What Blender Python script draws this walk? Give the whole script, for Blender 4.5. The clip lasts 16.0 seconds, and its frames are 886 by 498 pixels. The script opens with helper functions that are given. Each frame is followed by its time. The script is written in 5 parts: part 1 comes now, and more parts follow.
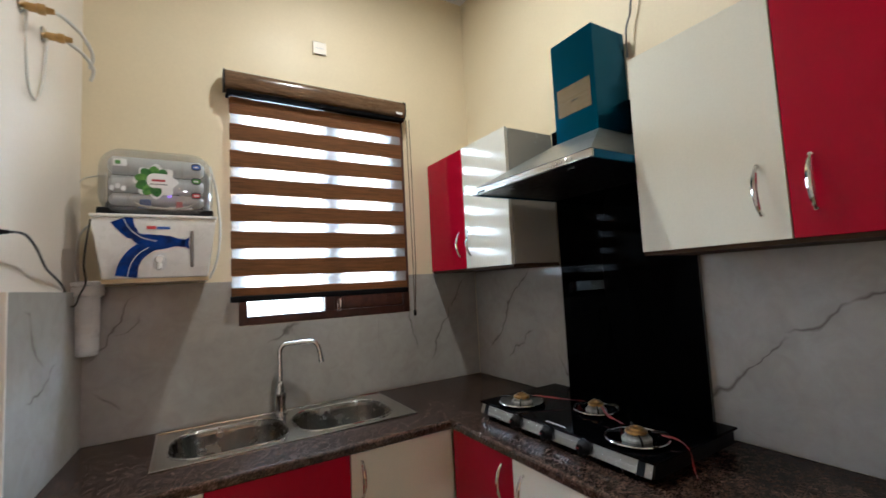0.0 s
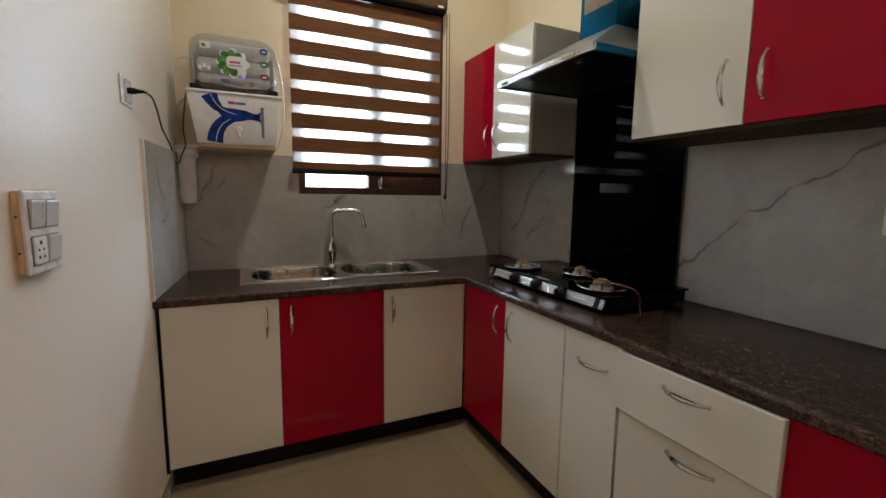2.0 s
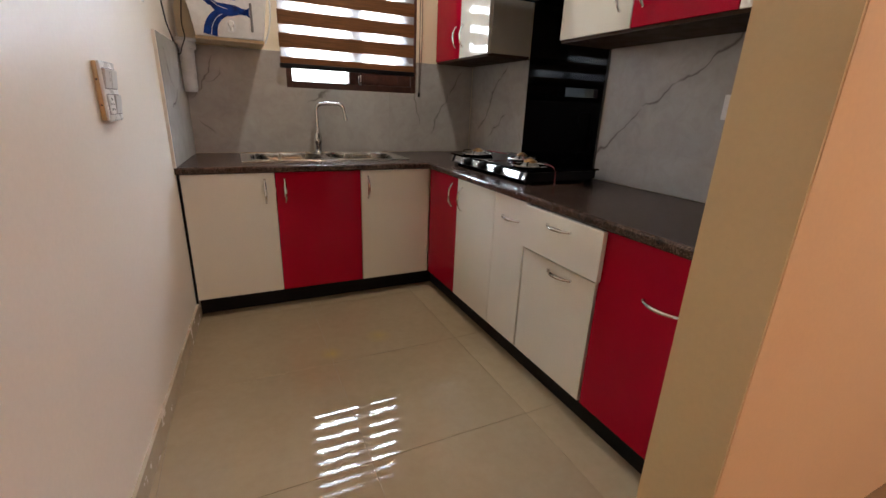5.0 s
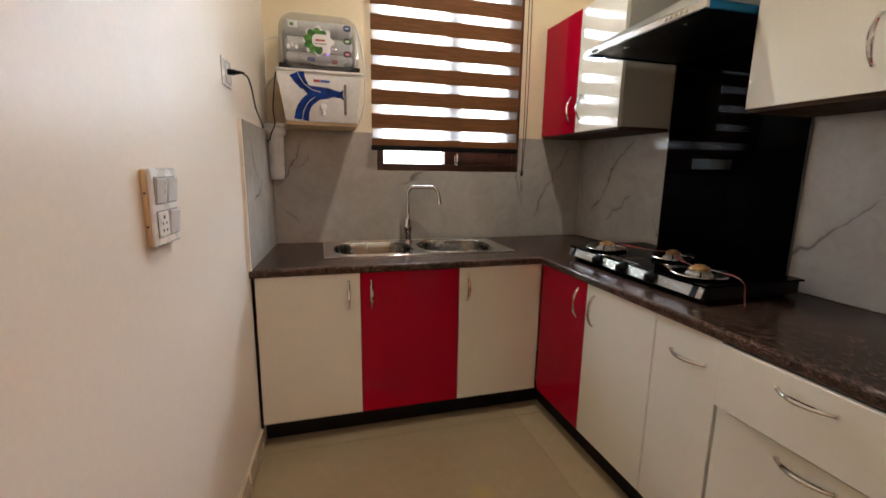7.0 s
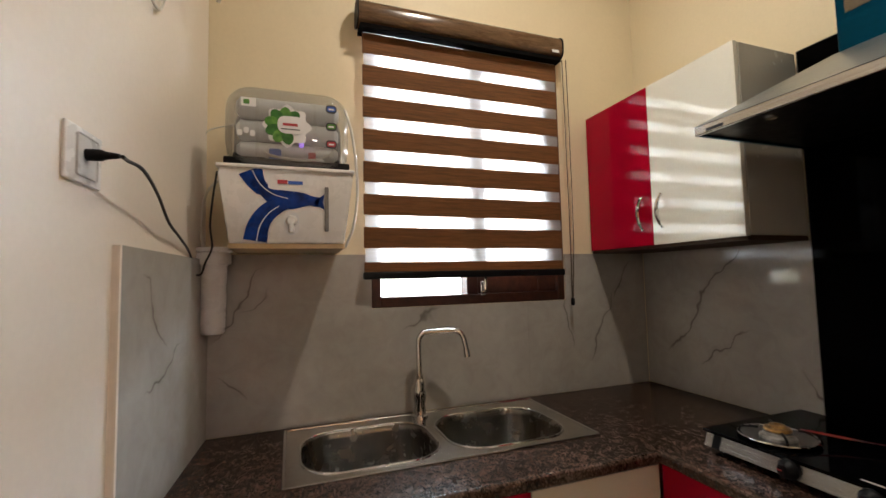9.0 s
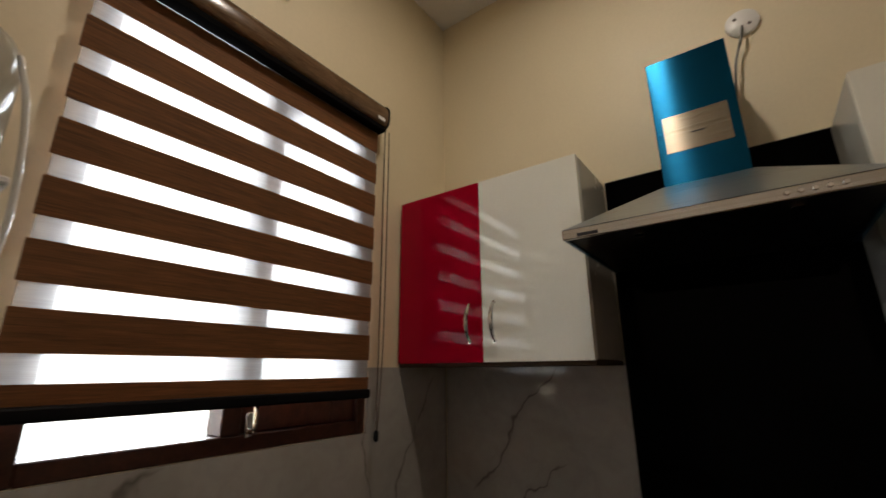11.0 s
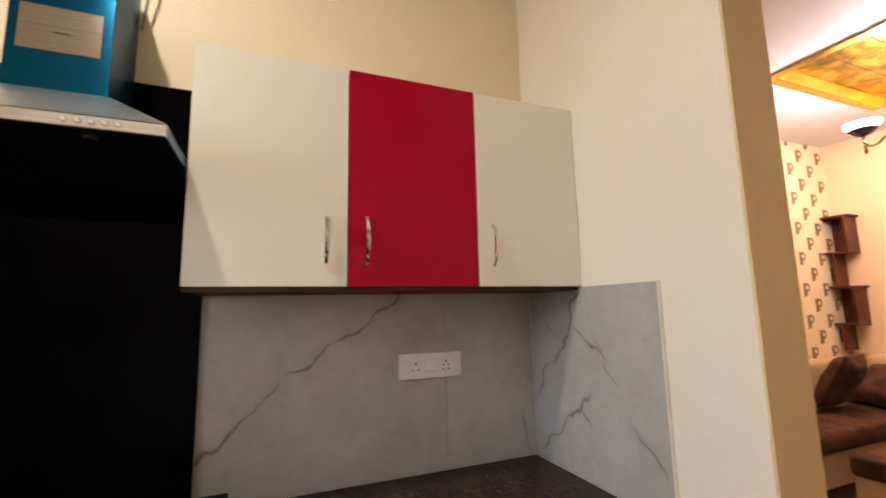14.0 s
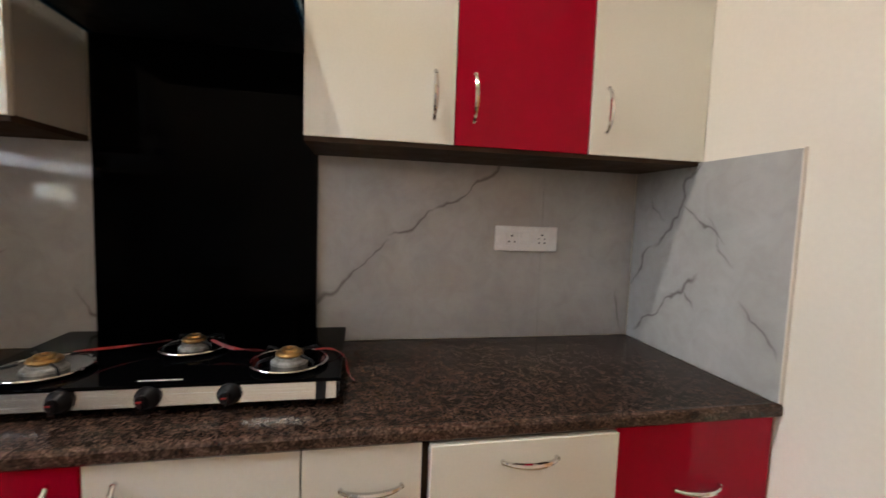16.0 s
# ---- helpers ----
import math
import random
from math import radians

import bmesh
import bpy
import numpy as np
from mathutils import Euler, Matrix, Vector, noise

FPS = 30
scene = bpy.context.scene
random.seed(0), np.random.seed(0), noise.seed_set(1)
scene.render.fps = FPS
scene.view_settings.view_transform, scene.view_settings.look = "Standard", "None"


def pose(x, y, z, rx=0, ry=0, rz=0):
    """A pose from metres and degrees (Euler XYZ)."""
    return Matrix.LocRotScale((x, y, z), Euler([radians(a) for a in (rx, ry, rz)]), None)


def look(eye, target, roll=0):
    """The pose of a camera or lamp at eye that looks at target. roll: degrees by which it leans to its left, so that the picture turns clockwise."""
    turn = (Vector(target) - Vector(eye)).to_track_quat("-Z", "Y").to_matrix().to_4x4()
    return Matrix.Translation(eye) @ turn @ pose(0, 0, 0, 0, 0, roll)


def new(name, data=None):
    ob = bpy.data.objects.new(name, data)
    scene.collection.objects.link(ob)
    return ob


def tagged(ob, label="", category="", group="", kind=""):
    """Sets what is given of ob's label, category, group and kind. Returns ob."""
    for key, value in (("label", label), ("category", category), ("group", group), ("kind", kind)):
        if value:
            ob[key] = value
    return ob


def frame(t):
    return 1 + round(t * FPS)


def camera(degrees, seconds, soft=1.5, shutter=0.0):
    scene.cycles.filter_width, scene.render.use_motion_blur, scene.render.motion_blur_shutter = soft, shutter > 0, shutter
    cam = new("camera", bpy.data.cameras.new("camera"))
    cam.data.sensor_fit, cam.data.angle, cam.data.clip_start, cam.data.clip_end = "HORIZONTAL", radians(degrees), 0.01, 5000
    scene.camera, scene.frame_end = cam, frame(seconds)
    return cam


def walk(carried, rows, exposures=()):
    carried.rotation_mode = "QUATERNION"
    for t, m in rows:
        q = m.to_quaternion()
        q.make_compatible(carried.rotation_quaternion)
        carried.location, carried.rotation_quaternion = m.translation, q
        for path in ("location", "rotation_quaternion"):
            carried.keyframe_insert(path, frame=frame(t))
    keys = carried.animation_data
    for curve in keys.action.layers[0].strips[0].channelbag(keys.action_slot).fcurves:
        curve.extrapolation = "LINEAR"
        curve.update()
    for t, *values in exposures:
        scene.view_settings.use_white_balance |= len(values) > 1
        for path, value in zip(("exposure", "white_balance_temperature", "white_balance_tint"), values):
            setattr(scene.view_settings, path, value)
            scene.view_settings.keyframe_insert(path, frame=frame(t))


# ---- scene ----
cam = camera(92.2, 16.0, shutter=0.3)
PATH = [
    (0, (1.273, 1.444, 1.374), (2.305, 3.151, 1.525), -2.9),
    (0.5, (1.272, 1.389, 1.335), (2.087, 3.215, 1.388), -1.7),
    (1, (1.257, 1.326, 1.291), (1.979, 3.189, 1.213), -0.6),
    (1.5, (1.224, 1.236, 1.261), (1.977, 3.083, 1.112), -0.3),
    (2, (1.201, 1.099, 1.223), (2.036, 2.899, 0.971), 0.8),
    (2.5, (1.199, 0.979, 1.211), (2.031, 2.776, 0.928), 0.7),
    (3, (1.188, 0.824, 1.186), (1.983, 2.615, 0.787), 1.0),
    (3.2, (1.173, 0.766, 1.175), (1.966, 2.547, 0.726), 0.5),
    (5.3, (1.152, 0.597, 1.137), (1.977, 2.301, 0.492), 2.4),
    (5.5, (1.176, 0.665, 1.142), (1.927, 2.405, 0.503), 2.9),
    (6, (1.2, 0.811, 1.159), (1.794, 2.623, 0.554), 3.0),
    (6.5, (1.189, 0.985, 1.185), (1.732, 2.844, 0.689), 2.3),
    (7, (1.156, 1.145, 1.228), (1.705, 3.033, 0.861), 0.9),
    (7.5, (1.149, 1.335, 1.268), (1.668, 3.258, 1.079), -0.7),
    (8, (1.178, 1.547, 1.318), (1.695, 3.478, 1.238), -0.5),
    (8.2, (1.173, 1.628, 1.321), (1.731, 3.548, 1.297), -0.7),
    (10.3, (1.25, 2.47, 1.376), (2.378, 4.075, 1.764), -0.4),
    (10.5, (1.261, 2.507, 1.389), (2.553, 3.97, 1.826), -1.0),
    (11, (1.291, 2.508, 1.408), (2.848, 3.637, 1.957), -0.4),
    (11.5, (1.323, 2.466, 1.411), (3.054, 3.295, 1.972), -0.4),
    (12, (1.341, 2.405, 1.417), (3.213, 2.885, 1.932), -1.1),
    (12.5, (1.349, 2.335, 1.412), (3.286, 2.489, 1.886), -0.9),
    (12.7, (1.352, 2.299, 1.411), (3.296, 2.344, 1.878), -0.5),
    (13, (1.354, 2.244, 1.405), (3.305, 2.114, 1.825), -0.7),
    (13.5, (1.352, 2.152, 1.39), (3.275, 1.736, 1.751), -0.8),
    (14, (1.341, 2.056, 1.372), (3.178, 1.312, 1.644), -1.2),
    (14.5, (1.337, 2.006, 1.337), (3.117, 1.103, 1.473), -0.3),
    (15, (1.338, 2.003, 1.29), (3.13, 1.114, 1.28), 0.5),
    (15.5, (1.342, 2.045, 1.26), (3.221, 1.365, 1.166), 1.4),
    (16, (1.36, 2.114, 1.248), (3.315, 1.721, 1.087), 2.0),
]
LIGHTING = ((0.0, -0.7, 5200, 5), (1.5, -1.15, 5500, 6), (3.0, -0.94, 5650, 8), (5.5, -0.6, 5800, 12), (7.0, -0.6, 6000, 11), (8.2, -0.68, 6150, 10),
            (10.5, -1.78, 6250, 12), (11.5, -2.1, 6350, 12), (12.5, -1.54, 6400, 11), (13.5, -0.66, 6300, 10), (14.5, -0.34, 6150, 14), (16.0, -0.42, 5900, 11))
walk(cam, [(t, look(eye, target, roll)) for t, eye, target, roll in PATH], LIGHTING)

# ---- light ----
world = bpy.data.worlds.new("world")
scene.world = world
world.use_nodes = True
_sky = world.node_tree.nodes.new("ShaderNodeTexSky")
_sky.sky_type = "NISHITA"
_sky.sun_disc = False
_sky.sun_elevation, _sky.sun_rotation = radians(50), radians(200)
world.node_tree.links.new(_sky.outputs[0], world.node_tree.nodes["Background"].inputs[0])
world.node_tree.nodes["Background"].inputs[1].default_value = 0.1


def lamp(name, kind, place, power, colour, size=0.1, size_y=None, target=None, angle=None, spread=None):
    data = bpy.data.lights.new(name, kind)
    data.energy, data.color = power, colour
    if kind == "AREA":
        data.size = size
        if size_y:
            data.shape, data.size_y = "RECTANGLE", size_y
        if spread:
            data.spread = radians(spread)
    elif kind == "SUN":
        data.angle = radians(angle)
    else:
        data.shadow_soft_size = size
    ob = new(name, data)
    ob.matrix_world = look(place, target) if target else Matrix.Translation(place)
    return ob


WARM, DAY = (1.0, 0.80, 0.55), (0.86, 0.94, 1.0)
lamp("sun", "SUN", (0, -10, 12), 1.0, (1.0, 0.95, 0.88), angle=12, target=(0, -2.0, 0))
for _k in range(1, 4):
    _z = 1.779 + 0.279 * (_k - 1.5)
    lamp("window_daylight", "AREA", (1.905, 3.700, _z), 7.0, DAY, size=0.855, size_y=0.275, target=(1.905, 0.0, _z - 1.5), spread=88)
# the open sky above the roofs across the lane
lamp("sky_light", "AREA", (3.4, 5.6, 2.95), 5200.0, DAY, size=6.0, size_y=2.4, target=(3.2, 3.4, 2.95))
lamp("kitchen_lamp_light", "AREA", (1.92, 2.71, 3.085), 33.0, (1.0, 0.87, 0.70), size=0.07, size_y=0.07, target=(1.92, 2.70, 0.0))
lamp("cove_light_east", "AREA", (3.25, -1.75, 2.86), 25.0, (1.0, 0.64, 0.46), size=0.25, size_y=1.6, target=(3.25, -1.75, 0.0))
lamp("cove_light_south", "AREA", (2.2, -2.75, 2.86), 18.0, (1.0, 0.64, 0.42), size=2.0, size_y=0.2, target=(2.2, -2.75, 0.0))
lamp("red_cove_strip", "AREA", (3.68, -1.9, 2.87), 11.0, (1.0, 0.08, 0.04), size=0.05, size_y=2.3, target=(3.74, -1.9, 0.0))
lamp("chandelier_light", "POINT", (2.60, -1.65, 2.70), 140.0, (1.0, 0.87, 0.88), size=0.12)

# ---- materials ----


def material(name, base=(0.8, 0.8, 0.8), rough=0.5, metal=0.0, spec=0.5, coat=0.0):
    m = bpy.data.materials.new(name)
    m.use_nodes = True
    b = m.node_tree.nodes["Principled BSDF"]
    b.inputs["Base Color"].default_value = (*base, 1)
    b.inputs["Roughness"].default_value = rough
    b.inputs["Metallic"].default_value = metal
    b.inputs["Specular IOR Level"].default_value = spec
    b.inputs["Coat Weight"].default_value = coat
    b.inputs["Coat Roughness"].default_value = 0.03
    return m


def node(m, kind, **values):
    n = m.node_tree.nodes.new(kind)
    for k, v in values.items():
        n.inputs[k].default_value = v
    return n


def link(m, a, b):
    m.node_tree.links.new(a, b)


def bsdf(m):
    return m.node_tree.nodes["Principled BSDF"]


def coords(m, scale=(1, 1, 1)):
    """World-sized coordinates: every mesh is built at its true place, so object space is world space."""
    g = node(m, "ShaderNodeNewGeometry")
    mp = node(m, "ShaderNodeMapping")
    mp.inputs["Scale"].default_value = scale
    link(m, g.outputs["Position"], mp.inputs["Vector"])
    return mp.outputs[0]


def noise_tex(m, scale, detail=4.0, rough=0.55, distort=0.0, stretch=(1, 1, 1)):
    n = node(m, "ShaderNodeTexNoise", Scale=scale, Detail=detail, Roughness=rough, Distortion=distort)
    link(m, coords(m, stretch), n.inputs["Vector"])
    return n.outputs["Fac"]


def ramp(m, fac, stops):
    r = node(m, "ShaderNodeValToRGB")
    e = r.color_ramp.elements
    while len(e) < len(stops):
        e.new(0.5)
    for s, (p, c) in zip(e, stops):
        s.position, s.color = p, (*c, 1) if len(c) == 3 else c
    link(m, fac, r.inputs[0])
    return r.outputs[0]


def mix(m, fac, a, b, how="MIX"):
    n = m.node_tree.nodes.new("ShaderNodeMix")
    n.data_type, n.blend_type = "RGBA", how
    for v, i in ((fac, 0), (a, 6), (b, 7)):
        if isinstance(v, (int, float)):
            n.inputs[i].default_value = v
        elif isinstance(v, tuple):
            n.inputs[i].default_value = (*v, 1)
        else:
            link(m, v, n.inputs[i])
    return n.outputs[2]


def calc(m, how, a, b=None, c=None):
    n = m.node_tree.nodes.new("ShaderNodeMath")
    n.operation = how
    for i, v in enumerate((a, b, c)):
        if v is None:
            continue
        if isinstance(v, (int, float)):
            n.inputs[i].default_value = v
        else:
            link(m, v, n.inputs[i])
    return n.outputs[0]


def bump(m, height, strength=0.1, distance=0.002):
    n = node(m, "ShaderNodeBump", Strength=strength, Distance=distance)
    link(m, height, n.inputs["Height"])
    link(m, n.outputs[0], bsdf(m).inputs["Normal"])


def mottled(name, dark, light, scale, rough=0.5, fine=60.0, bumpy=0.05, **more):
    """A painted or cast surface: slow stains, fine grain, a little relief."""
    m = material(name, light, rough, **more)
    slow = ramp(m, noise_tex(m, scale, 3), [(0.3, dark), (0.7, light)])
    grain = ramp(m, noise_tex(m, fine, 3), [(0.3, (0.965, 0.965, 0.965)), (0.7, (1, 1, 1))])
    link(m, mix(m, 1.0, slow, grain, "MULTIPLY"), bsdf(m).inputs["Base Color"])
    r = ramp(m, noise_tex(m, scale * 3, 3), [(0.3, (rough * 0.85,) * 3), (0.7, (min(1, rough * 1.15),) * 3)])
    link(m, r, bsdf(m).inputs["Roughness"])
    bump(m, noise_tex(m, fine, 4), bumpy, 0.002)
    return m


CREAM = mottled("cream_wall_paint", (0.70, 0.60, 0.41), (0.76, 0.66, 0.46), 1.3, 0.55, 90, 0.08)
OFFWHITE = mottled("offwhite_wall_paint", (0.76, 0.69, 0.595), (0.81, 0.735, 0.64), 1.0, 0.42, 80, 0.02)
PALECREAM = mottled("pale_cream_wall_paint", (0.775, 0.70, 0.58), (0.82, 0.745, 0.62), 1.1, 0.45, 80, 0.03)
JAMB = mottled("buff_jamb_paint", (0.68, 0.55, 0.30), (0.74, 0.60, 0.34), 1.4, 0.5, 90, 0.06)
PEACH = mottled("peach_wall_paint", (0.79, 0.58, 0.34), (0.85, 0.635, 0.38), 0.8, 0.55, 90, 0.05)
CEIL = mottled("white_ceiling_paint", (0.76, 0.75, 0.72), (0.82, 0.81, 0.78), 1.5, 0.7, 90, 0.04)
SKIRT = mottled("beige_skirting_tile", (0.42, 0.35, 0.25), (0.52, 0.44, 0.33), 5, 0.25, 120, 0.02)
GROUT = mottled("tile_grout", (0.27, 0.22, 0.15), (0.32, 0.265, 0.185), 9, 0.6, 150, 0.1)
WHITE_LAM = mottled("white_laminate", (0.73, 0.705, 0.60), (0.76, 0.735, 0.625), 2.0, 0.035, 160, 0.004, spec=0.8)
RED_LAM = mottled("crimson_laminate", (0.33, 0.0015, 0.016), (0.37, 0.002, 0.020), 2.0, 0.04, 160, 0.004, spec=0.17)
GREYSIDE = mottled("grey_cabinet_carcass", (0.40, 0.38, 0.33), (0.46, 0.44, 0.38), 2.0, 0.25, 120, 0.02)
BROWNBOARD = mottled("brown_carcass_board", (0.040, 0.022, 0.012), (0.065, 0.040, 0.024), 4.0, 0.6, 120, 0.04, spec=0.08)
BLACKKICK = mottled("black_plinth", (0.004, 0.004, 0.004), (0.008, 0.0075, 0.007), 6.0, 0.4, 120, 0.05, spec=0.15)
BLACKPLASTIC = mottled("black_plastic", (0.004, 0.004, 0.005), (0.006, 0.006, 0.007), 12, 0.4, 200, 0.02, spec=0.14)
SLOTBLACK = mottled("matt_black_lining", (0.004, 0.004, 0.004), (0.007, 0.006, 0.006), 12, 0.9, 200, 0.02, spec=0.02)
BLACKGLASS = material("black_glass", (0.001, 0.001, 0.0012), 0.02, spec=0.03)
EDGEGLASS = mottled("ground_glass_edge", (0.05, 0.05, 0.048), (0.09, 0.088, 0.082), 20, 0.35, 200, 0.02)
CHROME = material("chrome", (0.72, 0.72, 0.71), 0.06, 1.0)
WHITEPLASTIC = mottled("white_plastic", (0.72, 0.71, 0.68), (0.78, 0.77, 0.74), 8, 0.28, 200, 0.01)
SWITCHGREY = mottled("grey_switch_plastic", (0.55, 0.54, 0.52), (0.60, 0.59, 0.57), 8, 0.3, 200, 0.01)
YELLOWED = mottled("yellowed_plastic", (0.56, 0.40, 0.21), (0.64, 0.48, 0.27), 8, 0.4, 200, 0.02)
CORDBROWN = mottled("brown_cord", (0.05, 0.03, 0.018), (0.10, 0.065, 0.04), 60, 0.6, 300, 0.05)
BRASS = mottled("brass", (0.42, 0.27, 0.10), (0.55, 0.38, 0.16), 40, 0.32, 200, 0.05, metal=1.0)
DRIPSTEEL = material("drip_pan_steel", (0.30, 0.30, 0.29), 0.12, 1.0)
BRASSBURN = mottled("brass_burner", (0.16, 0.07, 0.025), (0.62, 0.40, 0.15), 45, 0.32, 200, 0.05, metal=0.9)
CASTGREY = mottled("grey_cast_burner", (0.14, 0.135, 0.125), (0.36, 0.35, 0.33), 45, 0.5, 200, 0.1, metal=0.6)
RIBBONRED = mottled("thin_red_ribbon", (0.10, 0.004, 0.003), (0.22, 0.008, 0.006), 30, 0.4, 200, 0.05)
REDPLASTIC = mottled("red_plastic", (0.22, 0.008, 0.006), (0.30, 0.012, 0.008), 20, 0.35, 200, 0.02)
BLACKWIRE = material("black_cable", (0.006, 0.006, 0.006), 0.45)
TUBE = material("milky_tube", (0.62, 0.60, 0.54), 0.3)
BLUEPRINT = mottled("blue_print", (0.001, 0.006, 0.050), (0.003, 0.045, 0.27), 22, 0.3, 200, 0.01, spec=0.15)
LEAFDARK = mottled("dark_green_print", (0.012, 0.075, 0.010), (0.05, 0.20, 0.03), 60, 0.3, 200, 0.01)
LEAFGREEN = mottled("green_print", (0.04, 0.16, 0.02), (0.16, 0.36, 0.06), 40, 0.3, 200, 0.01)
PAPER = mottled("white_sticker", (0.74, 0.73, 0.72), (0.80, 0.79, 0.78), 20, 0.4, 200, 0.01)
INKRED = material("red_ink", (0.40, 0.03, 0.04), 0.4)
INKDARK = material("dark_ink", (0.03, 0.03, 0.035), 0.4)
INKBLUE = material("blue_ink", (0.03, 0.10, 0.42), 0.4)
GREYBAR = material("grey_plastic_bar", (0.16, 0.15, 0.14), 0.4)
FILTERWHITE = mottled("filter_cartridge_plastic", (0.58, 0.58, 0.58), (0.68, 0.68, 0.68), 10, 0.35, 200, 0.01)
SOFABROWN = mottled("brown_velvet", (0.034, 0.014, 0.007), (0.130, 0.060, 0.030), 6, 0.6, 160, 0.25, spec=0.2)
SOFABEIGE = mottled("beige_leatherette", (0.44, 0.32, 0.17), (0.54, 0.40, 0.23), 5, 0.38, 160, 0.06)
CUSHION = mottled("dark_velvet_cushion", (0.030, 0.013, 0.007), (0.110, 0.052, 0.029), 8, 0.6, 160, 0.2, spec=0.2)
NAVYENAMEL = mottled("navy_enamel", (0.010, 0.008, 0.030), (0.05, 0.045, 0.11), 40, 0.25, 200, 0.02)
SHELFWOOD = mottled("dark_shelf_wood", (0.045, 0.012, 0.005), (0.14, 0.042, 0.016), 9, 0.4, 120, 0.04, spec=0.2)
TRACKBROWN = mottled("gilt_lamp_metal", (0.10, 0.06, 0.02), (0.36, 0.24, 0.08), 30, 0.3, 120, 0.04, metal=0.9)


def steel(name, base, rough, stretch):
    m = material(name, base, rough, 1.0)
    n = noise_tex(m, 40, 4, 0.6, 0, stretch)
    link(m, ramp(m, n, [(0.3, tuple(c * 0.82 for c in base)), (0.7, base)]), bsdf(m).inputs["Base Color"])
    link(m, ramp(m, n, [(0.3, (rough * 0.75,) * 3), (0.7, (rough * 1.3,) * 3)]), bsdf(m).inputs["Roughness"])
    bump(m, n, 0.04, 0.001)
    return m


STEEL = steel("brushed_steel", (0.62, 0.61, 0.58), 0.22, (1, 0.05, 12))
SINKSTEEL = steel("satin_sink_steel", (0.62, 0.60, 0.56), 0.14, (0.2, 6, 6))
# Duller than the deck, with the shade inside the bowls put into its colour.
BOWLSTEEL = steel("shaded_bowl_steel", (0.24, 0.225, 0.20), 0.24, (0.5, 0.5, 0.5))
HOODSTEEL = steel("brushed_hood_steel", (0.34, 0.37, 0.38), 0.34, (1, 0.05, 12))


def brushed_across(name, base, rough):
    """Metal brushed level round the flue: a lamp draws one upright streak on it."""
    m = steel(name, base, rough, (30, 0.02, 60))
    tan = m.node_tree.nodes.new("ShaderNodeTangent")
    tan.direction_type, tan.axis = "RADIAL", "Y"
    link(m, tan.outputs[0], bsdf(m).inputs["Tangent"])
    bsdf(m).inputs["Anisotropic"].default_value = 1.0
    bsdf(m).inputs["Metallic"].default_value = 0.9
    return m


FILM = brushed_across("blue_protective_film", (0.003, 0.092, 0.20), 0.25)
# Bare steel in the unfilmed rectangle of the flue.
TAN = brushed_across("tan_bare_steel", (0.38, 0.33, 0.255), 0.25)


def granite(name, lift, dull, spec):
    """Speckled brown granite; the sawn and honed edge is paler and duller than the polished top."""
    m = material(name, (0.05, 0.04, 0.035), 0.12, spec=spec)
    v = node(m, "ShaderNodeTexVoronoi", Scale=260.0)
    link(m, coords(m), v.inputs["Vector"])
    grain = node(m, "ShaderNodeSeparateColor")
    link(m, v.outputs["Color"], grain.inputs[0])
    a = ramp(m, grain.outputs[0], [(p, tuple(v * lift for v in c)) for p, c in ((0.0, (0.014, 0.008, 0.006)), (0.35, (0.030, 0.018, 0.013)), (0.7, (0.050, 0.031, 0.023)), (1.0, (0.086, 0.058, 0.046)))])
    b = ramp(m, noise_tex(m, 38, 4, 0.6), [(0.34, (0.40, 0.38, 0.36)), (0.62, (1.15, 1.1, 1.08))])
    c = ramp(m, noise_tex(m, 6, 3), [(0.3, (0.75, 0.72, 0.70)), (0.7, (1.1, 1.08, 1.05))])
    link(m, mix(m, 1.0, mix(m, 1.0, a, b, "MULTIPLY"), c, "MULTIPLY"), bsdf(m).inputs["Base Color"])
    link(m, ramp(m, noise_tex(m, 90, 3), [(0.3, (dull,) * 3), (0.7, (dull * 2,) * 3)]), bsdf(m).inputs["Roughness"])
    return m


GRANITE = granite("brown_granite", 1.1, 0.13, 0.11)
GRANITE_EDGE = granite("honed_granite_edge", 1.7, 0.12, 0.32)


